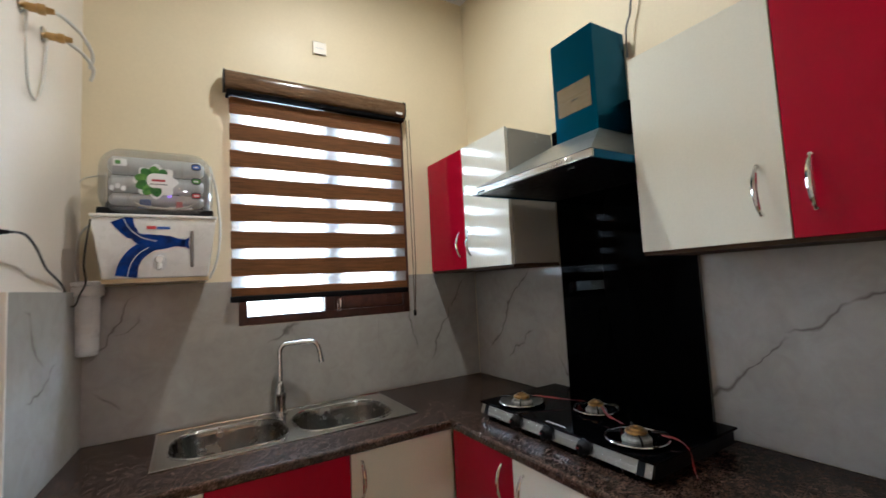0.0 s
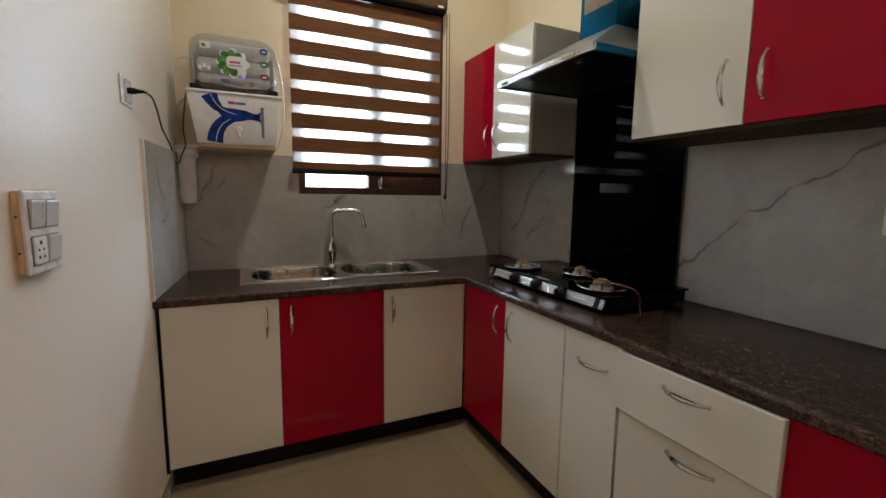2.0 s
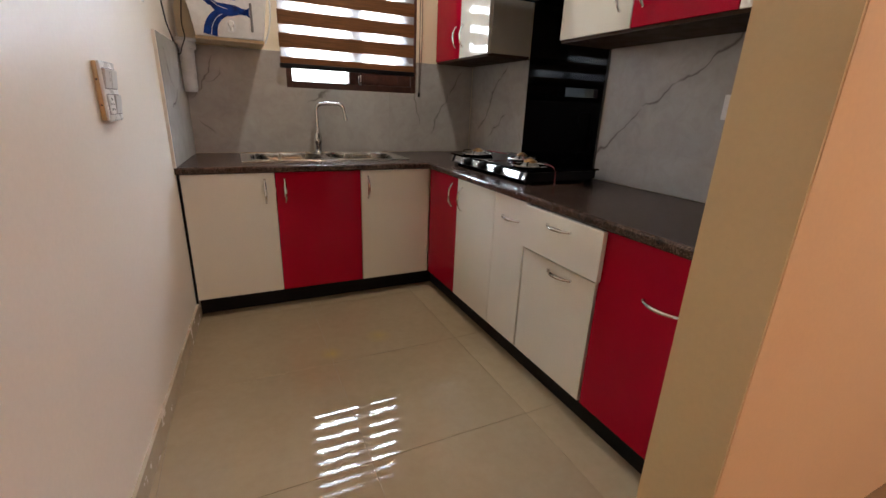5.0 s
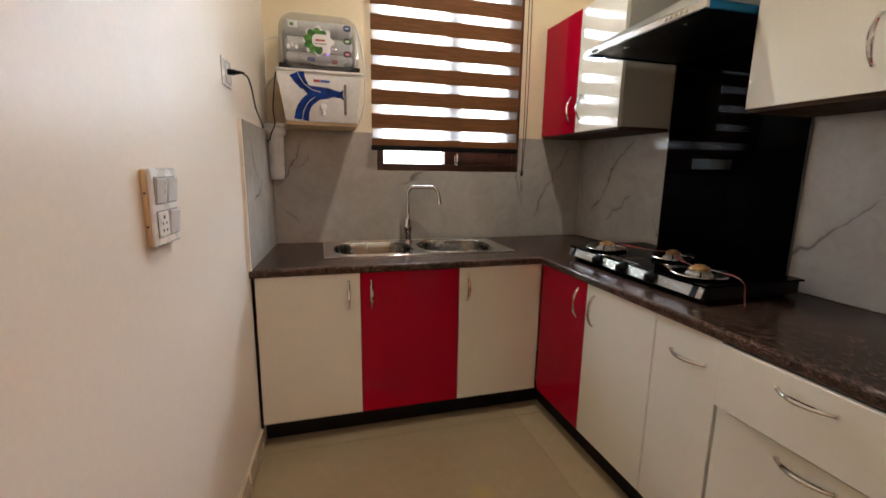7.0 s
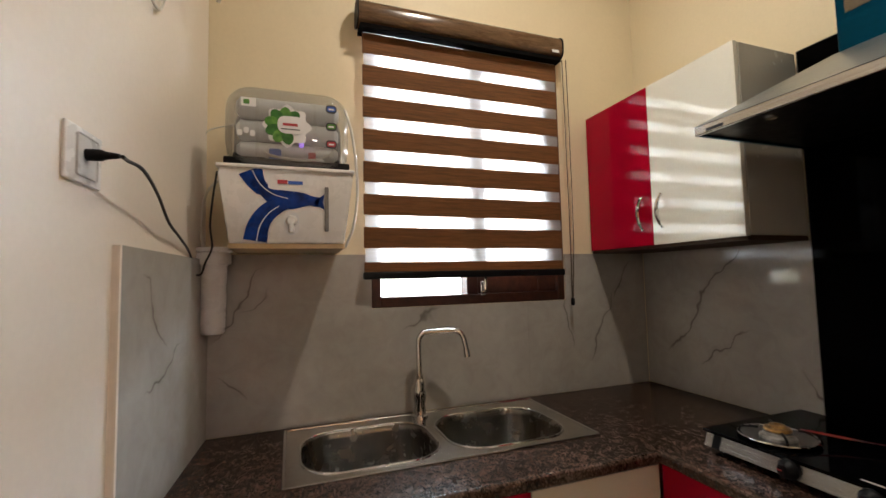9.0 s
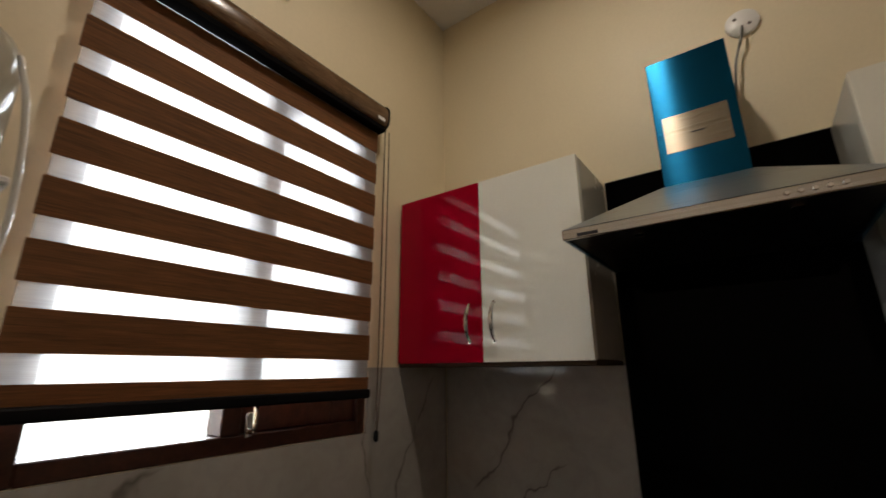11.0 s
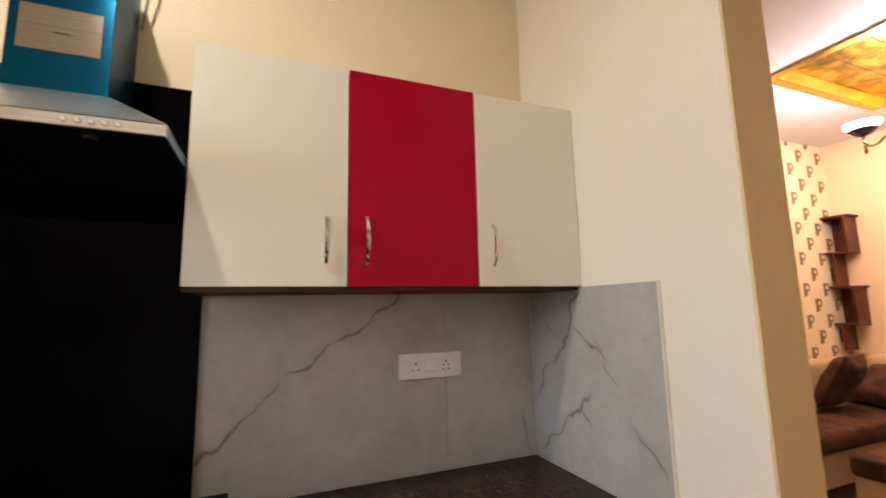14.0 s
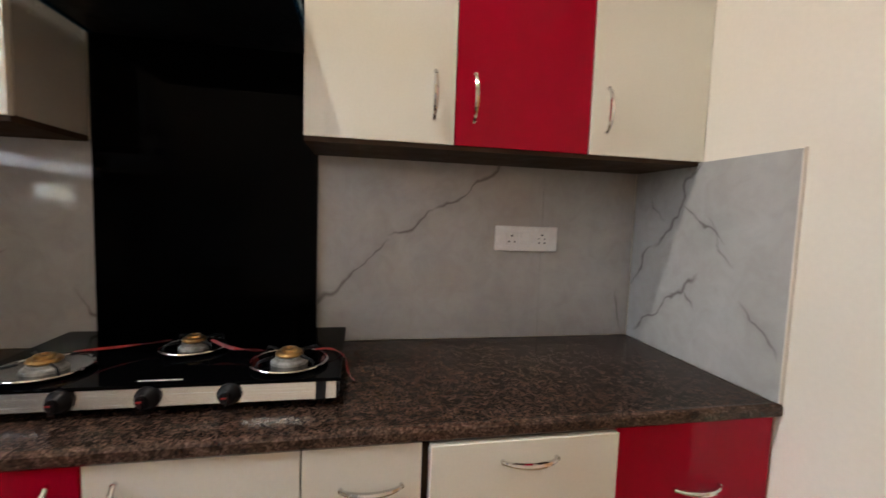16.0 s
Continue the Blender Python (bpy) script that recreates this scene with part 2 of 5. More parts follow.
def marble(name, across, veins):
    """Grey polished marble-look tile. across: the axis along the wall; veins: (u, z, u2, z2, width) of each dark vein."""
    m = material(name, (0.4, 0.39, 0.37), 0.10, spec=0.5)
    g = node(m, "ShaderNodeNewGeometry")
    s = node(m, "ShaderNodeSeparateXYZ")
    link(m, g.outputs["Position"], s.inputs[0])
    u, z = s.outputs[across], s.outputs[2]
    wob = calc(m, "MULTIPLY", calc(m, "SUBTRACT", noise_tex(m, 5, 3, 0.55), 0.5), 0.17)
    base = ramp(m, noise_tex(m, 2.2, 5, 0.6, 0.6), [(0.28, (0.34, 0.325, 0.30)), (0.72, (0.46, 0.445, 0.415))])
    base = mix(m, 1.0, base, ramp(m, noise_tex(m, 14, 5, 0.6, 1.0), [(0.30, (0.90, 0.89, 0.88)), (0.60, (1, 1, 1))]), "MULTIPLY")
    thick = ramp(m, noise_tex(m, 11, 3), [(0.3, (0.5,) * 3), (0.7, (1.9,) * 3)])
    dark = None
    for u1, z1, u2, z2, w in veins:
        length = math.hypot(u2 - u1, z2 - z1)
        du, dz = (u2 - u1) / length, (z2 - z1) / length
        ru, rz = calc(m, "SUBTRACT", u, u1), calc(m, "SUBTRACT", z, z1)
        along = calc(m, "ADD", calc(m, "MULTIPLY", ru, du), calc(m, "MULTIPLY", rz, dz))
        off = calc(m, "ADD", calc(m, "SUBTRACT", calc(m, "MULTIPLY", ru, dz), calc(m, "MULTIPLY", rz, du)), wob)
        near = calc(m, "SUBTRACT", 1.0, calc(m, "MINIMUM", 1.0, calc(m, "DIVIDE", calc(m, "ABSOLUTE", off), calc(m, "MULTIPLY", thick, w))))
        ends = calc(m, "MULTIPLY", calc(m, "MINIMUM", 1.0, calc(m, "MAXIMUM", 0.0, calc(m, "DIVIDE", along, 0.05))), calc(m, "MINIMUM", 1.0, calc(m, "MAXIMUM", 0.0, calc(m, "DIVIDE", calc(m, "SUBTRACT", length, along), 0.05))))
        halo = calc(m, "SUBTRACT", 1.0, calc(m, "MINIMUM", 1.0, calc(m, "DIVIDE", calc(m, "ABSOLUTE", off), w * 5)))
        v = calc(m, "MULTIPLY", calc(m, "MAXIMUM", near, calc(m, "MULTIPLY", halo, 0.16)), ends)
        dark = v if dark is None else calc(m, "MAXIMUM", dark, v)
    link(m, mix(m, calc(m, "MULTIPLY", dark, 0.85), base, (0.11, 0.095, 0.085)), bsdf(m).inputs["Base Color"])
    link(m, ramp(m, noise_tex(m, 5, 3), [(0.3, (0.07,) * 3), (0.7, (0.13,) * 3)]), bsdf(m).inputs["Roughness"])
    return m


MARBLE_EAST = marble("marble_tile_by_the_stove", 1, [(2.30, 0.885, 2.003, 1.160, 0.007), (2.02, 1.165, 1.84, 1.245, 0.006), (1.86, 1.235, 1.60, 1.45, 0.007),
                                            (3.10, 1.43, 3.45, 0.97, 0.006), (3.08, 1.11, 3.30, 0.94, 0.005), (1.17, 1.0, 1.12, 0.84, 0.003), (2.93, 1.00, 2.84, 0.86, 0.004)])
MARBLE_NORTH = marble("marble_tile_by_the_sink", 0, [(2.60, 1.24, 2.47, 0.93, 0.005), (1.75, 1.22, 1.60, 1.11, 0.004), (2.31, 1.24, 2.36, 1.0, 0.005),
                                               (2.70, 1.40, 2.60, 1.20, 0.004), (1.10, 1.38, 0.95, 1.12, 0.004), (1.12, 1.30, 1.02, 1.22, 0.004), (0.97, 1.03, 1.06, 0.93, 0.003)])
MARBLE_SOUTH = marble("marble_tile_on_the_end_wall", 0, [(2.46, 1.45, 2.66, 1.154, 0.006), (2.65, 1.17, 2.81, 0.99, 0.005), (2.44, 1.09, 2.74, 0.84, 0.006),
                                                 (2.56, 1.30, 2.36, 1.20, 0.004), (2.31, 1.05, 2.18, 0.92, 0.005), (2.52, 1.06, 2.45, 0.98, 0.004), (2.70, 1.34, 2.62, 1.24, 0.004), (2.44, 1.28, 2.34, 1.12, 0.002)])
MARBLE_WEST = marble("marble_tile_by_the_filter", 1, [(3.05, 1.10, 3.30, 1.16, 0.004), (3.02, 1.34, 3.20, 1.18, 0.003)])


def floor_tile(name, lift):
    m = material(name, (0.5, 0.42, 0.3), 0.06, spec=0.42)
    a = ramp(m, noise_tex(m, 1.6, 4, 0.55, 0.4), [(0.3, (0.29, 0.223, 0.135)), (0.7, (0.35, 0.275, 0.172))])
    b = ramp(m, noise_tex(m, 26, 4, 0.6), [(0.3, (0.93, 0.92, 0.90)), (0.7, (1, 1, 1))])
    c = mix(m, 1.0, mix(m, 1.0, a, b, "MULTIPLY"), (lift,) * 3, "MULTIPLY")
    # two turmeric-yellow spots on the tile by the sink
    g = node(m, "ShaderNodeNewGeometry")
    for x, y, wide in ((1.455, 2.372, 0.06), (1.705, 2.45, 0.07)):
        d = node(m, "ShaderNodeVectorMath")
        d.operation = "DISTANCE"
        link(m, g.outputs["Position"], d.inputs[0])
        d.inputs[1].default_value = (x, y, 0.025)
        near = calc(m, "MAXIMUM", 0.0, calc(m, "SUBTRACT", 1.0, calc(m, "DIVIDE", d.outputs["Value"], wide)))
        c = mix(m, calc(m, "MULTIPLY", near, calc(m, "MULTIPLY", noise_tex(m, 18, 4), 0.9)), c, (0.42, 0.30, 0.06))
    link(m, c, bsdf(m).inputs["Base Color"])
    link(m, ramp(m, noise_tex(m, 8, 4), [(0.3, (0.010,) * 3), (0.7, (0.018,) * 3)]), bsdf(m).inputs["Roughness"])
    return m


FLOORTILE = floor_tile("cream_vitrified_tile", 1.0)
FLOORBORDER = floor_tile("pale_border_tile", 1.12)


def wood(name, dark, light, stretch, rough=0.4, scale=9.0, bumpy=0.06):
    m = material(name, light, rough)
    n = noise_tex(m, scale, 6, 0.65, 0.8, stretch)
    f = noise_tex(m, scale * 6, 4, 0.6, 0.2, stretch)
    c = mix(m, 1.0, ramp(m, n, [(0.3, dark), (0.7, light)]), ramp(m, f, [(0.3, (0.72, 0.70, 0.68)), (0.65, (1, 1, 1))]), "MULTIPLY")
    link(m, c, bsdf(m).inputs["Base Color"])
    bump(m, f, bumpy, 0.002)
    return m


WINDOWWOOD = wood("red_brown_window_wood", (0.040, 0.012, 0.007), (0.095, 0.030, 0.017), (3, 3, 3), 0.4)
CASSETTE = wood("glossy_blind_cassette", (0.085, 0.045, 0.022), (0.20, 0.12, 0.065), (1.2, 9, 9), 0.16, 9, 0.02)


def blind_cloth(name, base, thin, clear, weave, streaks=1.0):
    """Woven blind cloth: part clear between the threads, part lit through."""
    m = material(name, base, 0.8)
    f = noise_tex(m, 14, 6, 0.65, 0.3, (0.5, 8, 9))
    fine = noise_tex(m, 40, 4, 0.6, 0.2, (0.35, 8, 14))
    col = ramp(m, f, [(0.3, tuple(c * 0.50 for c in base)), (0.7, base)])
    col = mix(m, streaks, base, col)
    col = mix(m, streaks, col, ramp(m, fine, [(0.32, (0.66, 0.62, 0.58)), (0.62, (1, 1, 1))]), "MULTIPLY")
    link(m, col, bsdf(m).inputs["Base Color"])
    tr = node(m, "ShaderNodeBsdfTranslucent")
    link(m, col, tr.inputs[0])
    cl = node(m, "ShaderNodeBsdfTransparent")
    one, two = m.node_tree.nodes.new("ShaderNodeMixShader"), m.node_tree.nodes.new("ShaderNodeMixShader")
    one.inputs[0].default_value = thin
    two.inputs[0].default_value = clear
    link(m, bsdf(m).outputs[0], one.inputs[1])
    link(m, tr.outputs[0], one.inputs[2])
    link(m, one.outputs[0], two.inputs[1])
    link(m, cl.outputs[0], two.inputs[2])
    link(m, two.outputs[0], m.node_tree.nodes["Material Output"].inputs["Surface"])
    bump(m, noise_tex(m, 300, 2, 0.5, 0, (1, 1, weave)), 0.2, 0.001)
    return m


BLINDBROWN = blind_cloth("brown_blind_cloth", (0.26, 0.104, 0.027), 0.16, 0.0, 2)
BLINDSHEER = blind_cloth("sheer_blind_cloth", (0.70, 0.67, 0.65), 0.5, 0.62, 1, 0.25)


def glass(name, tint, rough=0.02, milk=0.0):
    m = material(name, tint, rough, spec=0.5)
    cl = node(m, "ShaderNodeBsdfTransparent")
    cl.inputs[0].default_value = (*tint, 1)
    gl = node(m, "ShaderNodeBsdfGlossy", Roughness=rough)
    mx = m.node_tree.nodes.new("ShaderNodeMixShader")
    mx.inputs[0].default_value = 0.06
    link(m, cl.outputs[0], mx.inputs[1])
    link(m, gl.outputs[0], mx.inputs[2])
    last = mx
    if milk:
        last = m.node_tree.nodes.new("ShaderNodeMixShader")
        last.inputs[0].default_value = milk
        link(m, mx.outputs[0], last.inputs[1])
        link(m, bsdf(m).outputs[0], last.inputs[2])
    link(m, last.outputs[0], m.node_tree.nodes["Material Output"].inputs["Surface"])
    return m


PANE = glass("window_glass", (0.95, 0.97, 0.96))
COVER = glass("clear_plastic_cover", (0.80, 0.81, 0.80), 0.05, 0.16)
TABLEGLASS = glass("tinted_table_glass", (0.60, 0.55, 0.45), 0.03, 0.3)
PLASTICWRAP = glass("clear_plastic_wrap", (0.94, 0.92, 0.88), 0.08, 0.04)
_crease = node(PLASTICWRAP, "ShaderNodeBump", Strength=0.7, Distance=0.02)
link(PLASTICWRAP, noise_tex(PLASTICWRAP, 16, 4), _crease.inputs["Height"])
for _n in PLASTICWRAP.node_tree.nodes:
    if _n.bl_idname == "ShaderNodeBsdfGlossy":
        link(PLASTICWRAP, _crease.outputs[0], _n.inputs["Normal"])
    if _n.bl_idname == "ShaderNodeMixShader" and _n.inputs[0].default_value > 0.05:
        _n.inputs[0].default_value = 0.12


def glowing(name, colour, strength):
    m = material(name, colour, 0.5)
    bsdf(m).inputs["Emission Color"].default_value = (*colour, 1)
    bsdf(m).inputs["Emission Strength"].default_value = strength
    return m


LAMPGLASS = glowing("lit_frosted_lamp_glass", (1.0, 0.94, 0.92), 6.0)
SKYGLOW = glowing("bright_sky_backdrop", (0.93, 0.97, 1.0), 9.0)
VIOLETLED = glowing("violet_indicator", (0.45, 0.25, 1.0), 2.0)


def wallpaper():
    m = material("patterned_wallpaper", (0.8, 0.7, 0.5), 0.6)
    slow = ramp(m, noise_tex(m, 1.2, 3), [(0.3, (0.82, 0.68, 0.43)), (0.7, (0.87, 0.74, 0.50))])
    link(m, slow, bsdf(m).inputs["Base Color"])
    bump(m, noise_tex(m, 120, 4), 0.08, 0.002)
    return m


WALLPAPER = wallpaper()
MOTIFGOLD = mottled("gold_brown_motif", (0.20, 0.11, 0.03), (0.36, 0.22, 0.06), 30, 0.5, 160, 0.05)
MOTIFGREY = mottled("grey_brown_motif", (0.20, 0.13, 0.07), (0.32, 0.23, 0.14), 30, 0.5, 160, 0.05)


def gold_panel():
    m = material("gold_foil_ceiling", (0.5, 0.3, 0.05), 0.28, 0.75)
    c = ramp(m, noise_tex(m, 4.0, 5, 0.6, 1.4), [(0.28, (0.05, 0.026, 0.008)), (0.46, (0.20, 0.105, 0.012)), (0.58, (0.42, 0.26, 0.03)), (0.70, (0.16, 0.10, 0.05)), (0.85, (0.30, 0.25, 0.24))])
    link(m, c, bsdf(m).inputs["Base Color"])
    bump(m, noise_tex(m, 12, 5), 0.3, 0.01)
    return m


GOLD = gold_panel()
GOLDTRIM = mottled("bright_gold_trim", (0.60, 0.36, 0.03), (0.75, 0.48, 0.06), 12, 0.22, 90, 0.1, metal=0.8)

# ---- building helpers ----


def thing(name, base, label="", category="", group="", kind=""):
    ob = new(name)
    ob.empty_display_size = 0.1
    ob.location = base
    return tagged(ob, label, category, group, kind)


def root_place(ob):
    while ob.parent:
        ob = ob.parent
    return Vector(ob.location)


def finish(bm, name, mat, smooth=False):
    bmesh.ops.recalc_face_normals(bm, faces=bm.faces[:])
    me = bpy.data.meshes.new(name)
    bm.to_mesh(me)
    bm.free()
    me.materials.append(mat)
    if smooth:
        for p in me.polygons:
            p.use_smooth = True
        me.set_sharp_from_angle(angle=radians(40))
    return me


def part(name, bm, mat, parent, label="", smooth=False):
    """Link a bmesh, built at its true place, as one mesh object under a thing or a part."""
    bmesh.ops.translate(bm, vec=-root_place(parent), verts=bm.verts[:])
    ob = new(name, finish(bm, name, mat, smooth))
    ob.parent = parent
    return tagged(ob, label)


def single(name, bm, mat, label="", category="", group="", kind="", smooth=False):
    """A thing, or a piece of the setting, of one mesh."""
    return tagged(new(name, finish(bm, name, mat, smooth)), label, category, group, kind)


def box(x0, x1, y0, y1, z0, z1, bevel=0.0, bm=None, seg=1):
    own = bm is None
    b = bmesh.new()
    r = bmesh.ops.create_cube(b, size=1)
    m = Matrix.Translation(((x0 + x1) / 2, (y0 + y1) / 2, (z0 + z1) / 2)) @ Matrix.Diagonal((abs(x1 - x0), abs(y1 - y0), abs(z1 - z0), 1))
    bmesh.ops.transform(b, matrix=m, verts=r["verts"])
    if bevel:
        bmesh.ops.bevel(b, geom=b.edges[:], offset=bevel, segments=seg, affect="EDGES", profile=0.5)
    if own:
        return b
    return join(bm, b)


def join(bm, other):
    me = bpy.data.meshes.new("joined")
    other.to_mesh(me)
    other.free()
    bm.from_mesh(me)
    bpy.data.meshes.remove(me)
    return bm


def tube(points, radius, sides=8, bm=None, cap=True):
    """A round bar swept along points; radius may be one for each point."""
    bm = bm or bmesh.new()
    pts = [Vector(p) for p in points]
    rad = radius if isinstance(radius, (list, tuple)) else [radius] * len(pts)
    rings, side = [], None
    for i, p in enumerate(pts):
        d = (pts[min(i + 1, len(pts) - 1)] - pts[max(i - 1, 0)]).normalized()
        if side is None:
            side = d.orthogonal().normalized()
        side = (side - d * side.dot(d)).normalized()
        up = d.cross(side)
        rings.append([bm.verts.new(p + (side * math.cos(a) + up * math.sin(a)) * rad[i]) for a in (2 * math.pi * k / sides for k in range(sides))])
    for a, b in zip(rings, rings[1:]):
        for k in range(sides):
            bm.faces.new((a[k], a[(k + 1) % sides], b[(k + 1) % sides], b[k]))
    if cap:
        bm.faces.new(rings[0][::-1])
        bm.faces.new(rings[-1])
    return bm


def curve(points, n=6):
    """A smooth line through points."""
    p = [Vector(q) for q in points]
    p = [2 * p[0] - p[1], *p, 2 * p[-1] - p[-2]]
    out = []
    for a, b, c, d in zip(p, p[1:], p[2:], p[3:]):
        for k in range(n):
            t = k / n
            out.append(0.5 * (2 * b + (c - a) * t + (2 * a - 5 * b + 4 * c - d) * t * t + (3 * b - a - 3 * c + d) * t ** 3))
    return [*out, p[-2]]


def lathe(profile, place=(0, 0, 0), axis=(0, 0, 1), sides=20, bm=None):
    """A turned shape: (radius, height) pairs about an axis through place."""
    bm = bm or bmesh.new()
    q = Vector((0, 0, 1)).rotation_difference(Vector(axis)).to_matrix()
    rings = []
    for r, h in profile:
        rings.append([bm.verts.new(Vector(place) + q @ Vector((r * math.cos(a), r * math.sin(a), h))) for a in (2 * math.pi * k / sides for k in range(sides))])
    for a, b in zip(rings, rings[1:]):
        for k in range(sides):
            bm.faces.new((a[k], a[(k + 1) % sides], b[(k + 1) % sides], b[k]))
    bm.faces.new(rings[0][::-1])
    bm.faces.new(rings[-1])
    return bm


def prism(outline, low, high, axis=2, bm=None):
    """A flat outline drawn out along an axis."""
    bm = bm or bmesh.new()

    def at(p, h):
        q = [0, 0, 0]
        others = [a for a in range(3) if a != axis]
        q[others[0]], q[others[1]], q[axis] = p[0], p[1], h
        return q
    a = [bm.verts.new(at(p, low)) for p in outline]
    b = [bm.verts.new(at(p, high)) for p in outline]
    n = len(outline)
    for k in range(n):
        bm.faces.new((a[k], a[(k + 1) % n], b[(k + 1) % n], b[k]))
    bm.faces.new(a[::-1])
    bm.faces.new(b)
    return bm


def rounded(x0, x1, z0, z1, r, n=5):
    """The outline of a rectangle with rounded corners."""
    out = []
    for cx, cz, a0 in ((x1 - r, z1 - r, 0), (x0 + r, z1 - r, 90), (x0 + r, z0 + r, 180), (x1 - r, z0 + r, 270)):
        out += [(cx + r * math.cos(radians(a0 + 90 * k / n)), cz + r * math.sin(radians(a0 + 90 * k / n))) for k in range(n + 1)]
    return out


def ribbon(line, widths, low, high, axis=1):
    """A flat printed band of varying width along a line, as thin as a print."""
    p = [Vector(q) for q in line]
    left, right = [], []
    for i, q in enumerate(p):
        d = (p[min(i + 1, len(p) - 1)] - p[max(i - 1, 0)]).normalized()
        n = Vector((-d.y, d.x))
        left.append(q + n * widths[i] / 2)
        right.append(q - n * widths[i] / 2)
    bm = bmesh.new()
    for a, b, c, d in zip(left, left[1:], right[1:], right):
        prism([a, b, c, d], low, high, axis, bm)
    bmesh.ops.remove_doubles(bm, verts=bm.verts[:], dist=0.00005)
    return bm


def bow_handle(place, along, out, parent, length=0.125):
    """A flat chrome bow handle, standing off its door on two feet."""
    a, o, p = Vector(along), Vector(out), Vector(place)
    pts, rad = [], []
    for k in range(13):
        s = k / 12
        pts.append(p + a * (s - 0.5) * length + o * (0.004 + 0.024 * math.sin(math.pi * s) ** 0.7))
        rad.append(0.0042 + 0.0032 * math.sin(math.pi * s))
    bm = tube(pts, rad, 8)
    for s in (-0.5, 0.5):
        q = p + a * s * length * 0.97
        tube([q, q + o * 0.008], 0.0052, 8, bm)
    return part("handle", bm, CHROME, parent, "curved chrome bow handle", True)


# ---- setting ----
FZ = 0.025
KX0, KX1, KY0, KY1, KZ = 0.868, 2.79, 1.10, 3.585, 3.13
LX0, LX1, LY0, LY1, LZ = -1.5, 3.76, -3.10, 0.944, 2.90


def west(y):
    """The west wall leans a little off square."""
    return 0.876 + 0.064 * (y - 2.93)


single("wall_west", prism([(west(0.2), 0.2), (west(3.585), 3.585), (0.60, 3.585), (0.50, 0.2)], 0, KZ), OFFWHITE, "plain off-white painted kitchen wall", "wall", kind="structure")

wall_north = thing("wall_north", (1.8, 3.68, 0), "cream painted kitchen wall around the window", "wall", kind="structure")
WX0, WX1, WZ0, WZ1 = 1.475, 2.335, 1.218, 2.34
bm = box(0.60, WX0, 3.585, 3.785, 0, KZ)
box(WX1, 2.99, 3.585, 3.785, 0, KZ, bm=bm)
box(WX0, WX1, 3.585, 3.785, 0, WZ0, bm=bm)
box(WX0, WX1, 3.585, 3.785, WZ1, KZ, bm=bm)
part("plaster", bm, CREAM, wall_north)

wall_east = thing("wall_east", (2.89, 2.3, 0), "cream painted kitchen wall behind the hood", "wall", kind="structure")
HY, HZ, HS, HR = 2.56, 2.85, 0.10, 0.062
bm = box(2.79, 2.99, 1.10, HY - HS, 0, KZ)
box(2.79, 2.99, HY + HS, 3.585, 0, KZ, bm=bm)
box(2.79, 2.99, HY - HS, HY + HS, 0, HZ - HS, bm=bm)
box(2.79, 2.99, HY - HS, HY + HS, HZ + HS, KZ, bm=bm)
n = 32
for x0, x1 in ((2.79, 2.99),):
    inner, outer = [], []
    for k in range(n):
        a = 2 * math.pi * k / n
        c, s = math.cos(a), math.sin(a)
        m = max(abs(c), abs(s))
        inner.append([bm.verts.new((x, HY + HR * c, HZ + HR * s)) for x in (x0, x1)])
        outer.append(bm.verts.new((x0, HY + HS * c / m, HZ + HS * s / m)))
    for k in range(n):
        j = (k + 1) % n
        bm.faces.new((inner[k][0], inner[j][0], outer[j], outer[k]))
        bm.faces.new((inner[k][0], inner[k][1], inner[j][1], inner[j][0]))
part("plaster", bm, CREAM, wall_east)
bm = lathe([(0.066, -0.012), (0.066, 0.0), (0.058, 0.0), (0.058, 0.195), (0.0005, 0.195)], (2.79, HY, HZ), (1, 0, 0), 28)
part("exhaust_duct", bm, BLACKPLASTIC, wall_east, "dark round exhaust duct through the wall", True)

single("wall_south", box(1.943, 2.99, 0.952, 1.10, 0, KZ), PALECREAM, "pale cream painted end wall beside the doorway", "wall", kind="structure")
single("door_jamb", box(1.938, 1.943, 0.946, 1.098, 0, 2.30), JAMB, "buff painted reveal of the open doorway", "jamb", kind="structure")
single("wall_door_head", box(west(1.0), 1.943, 0.952, 1.10, 2.30, KZ), OFFWHITE, "painted wall above the open doorway", "wall", kind="structure")
single("ceiling", box(0.5, 2.99, 0.952, 3.785, KZ, KZ + 0.12), CEIL, "plain white kitchen ceiling", "ceiling", kind="structure")
single("wall_living_north", box(1.943, LX1 + 0.2, 0.944, 0.952, 0, LZ), PEACH, "peach painted living room wall", "wall", kind="structure")
single("wall_living_north_east", box(2.99, LX1 + 0.2, 0.952, 1.10, 0, LZ), PEACH, "peach painted living room wall", "wall", kind="structure")
single("wall_living_north_west", box(LX0 - 0.2, west(0.2), 0.0, 0.2, 0, LZ), PEACH, "peach painted living room wall", "wall", kind="structure")
single("wall_living_south", box(LX0 - 0.2, LX1 + 0.2, LY0 - 0.2, LY0, 0, LZ + 0.15), PEACH, "plain peach painted living room wall", "wall", kind="structure")
single("wall_living_west", box(LX0 - 0.2, LX0, LY0, 0.0, 0, LZ + 0.15), PEACH, "peach painted living room wall", "wall", kind="structure")

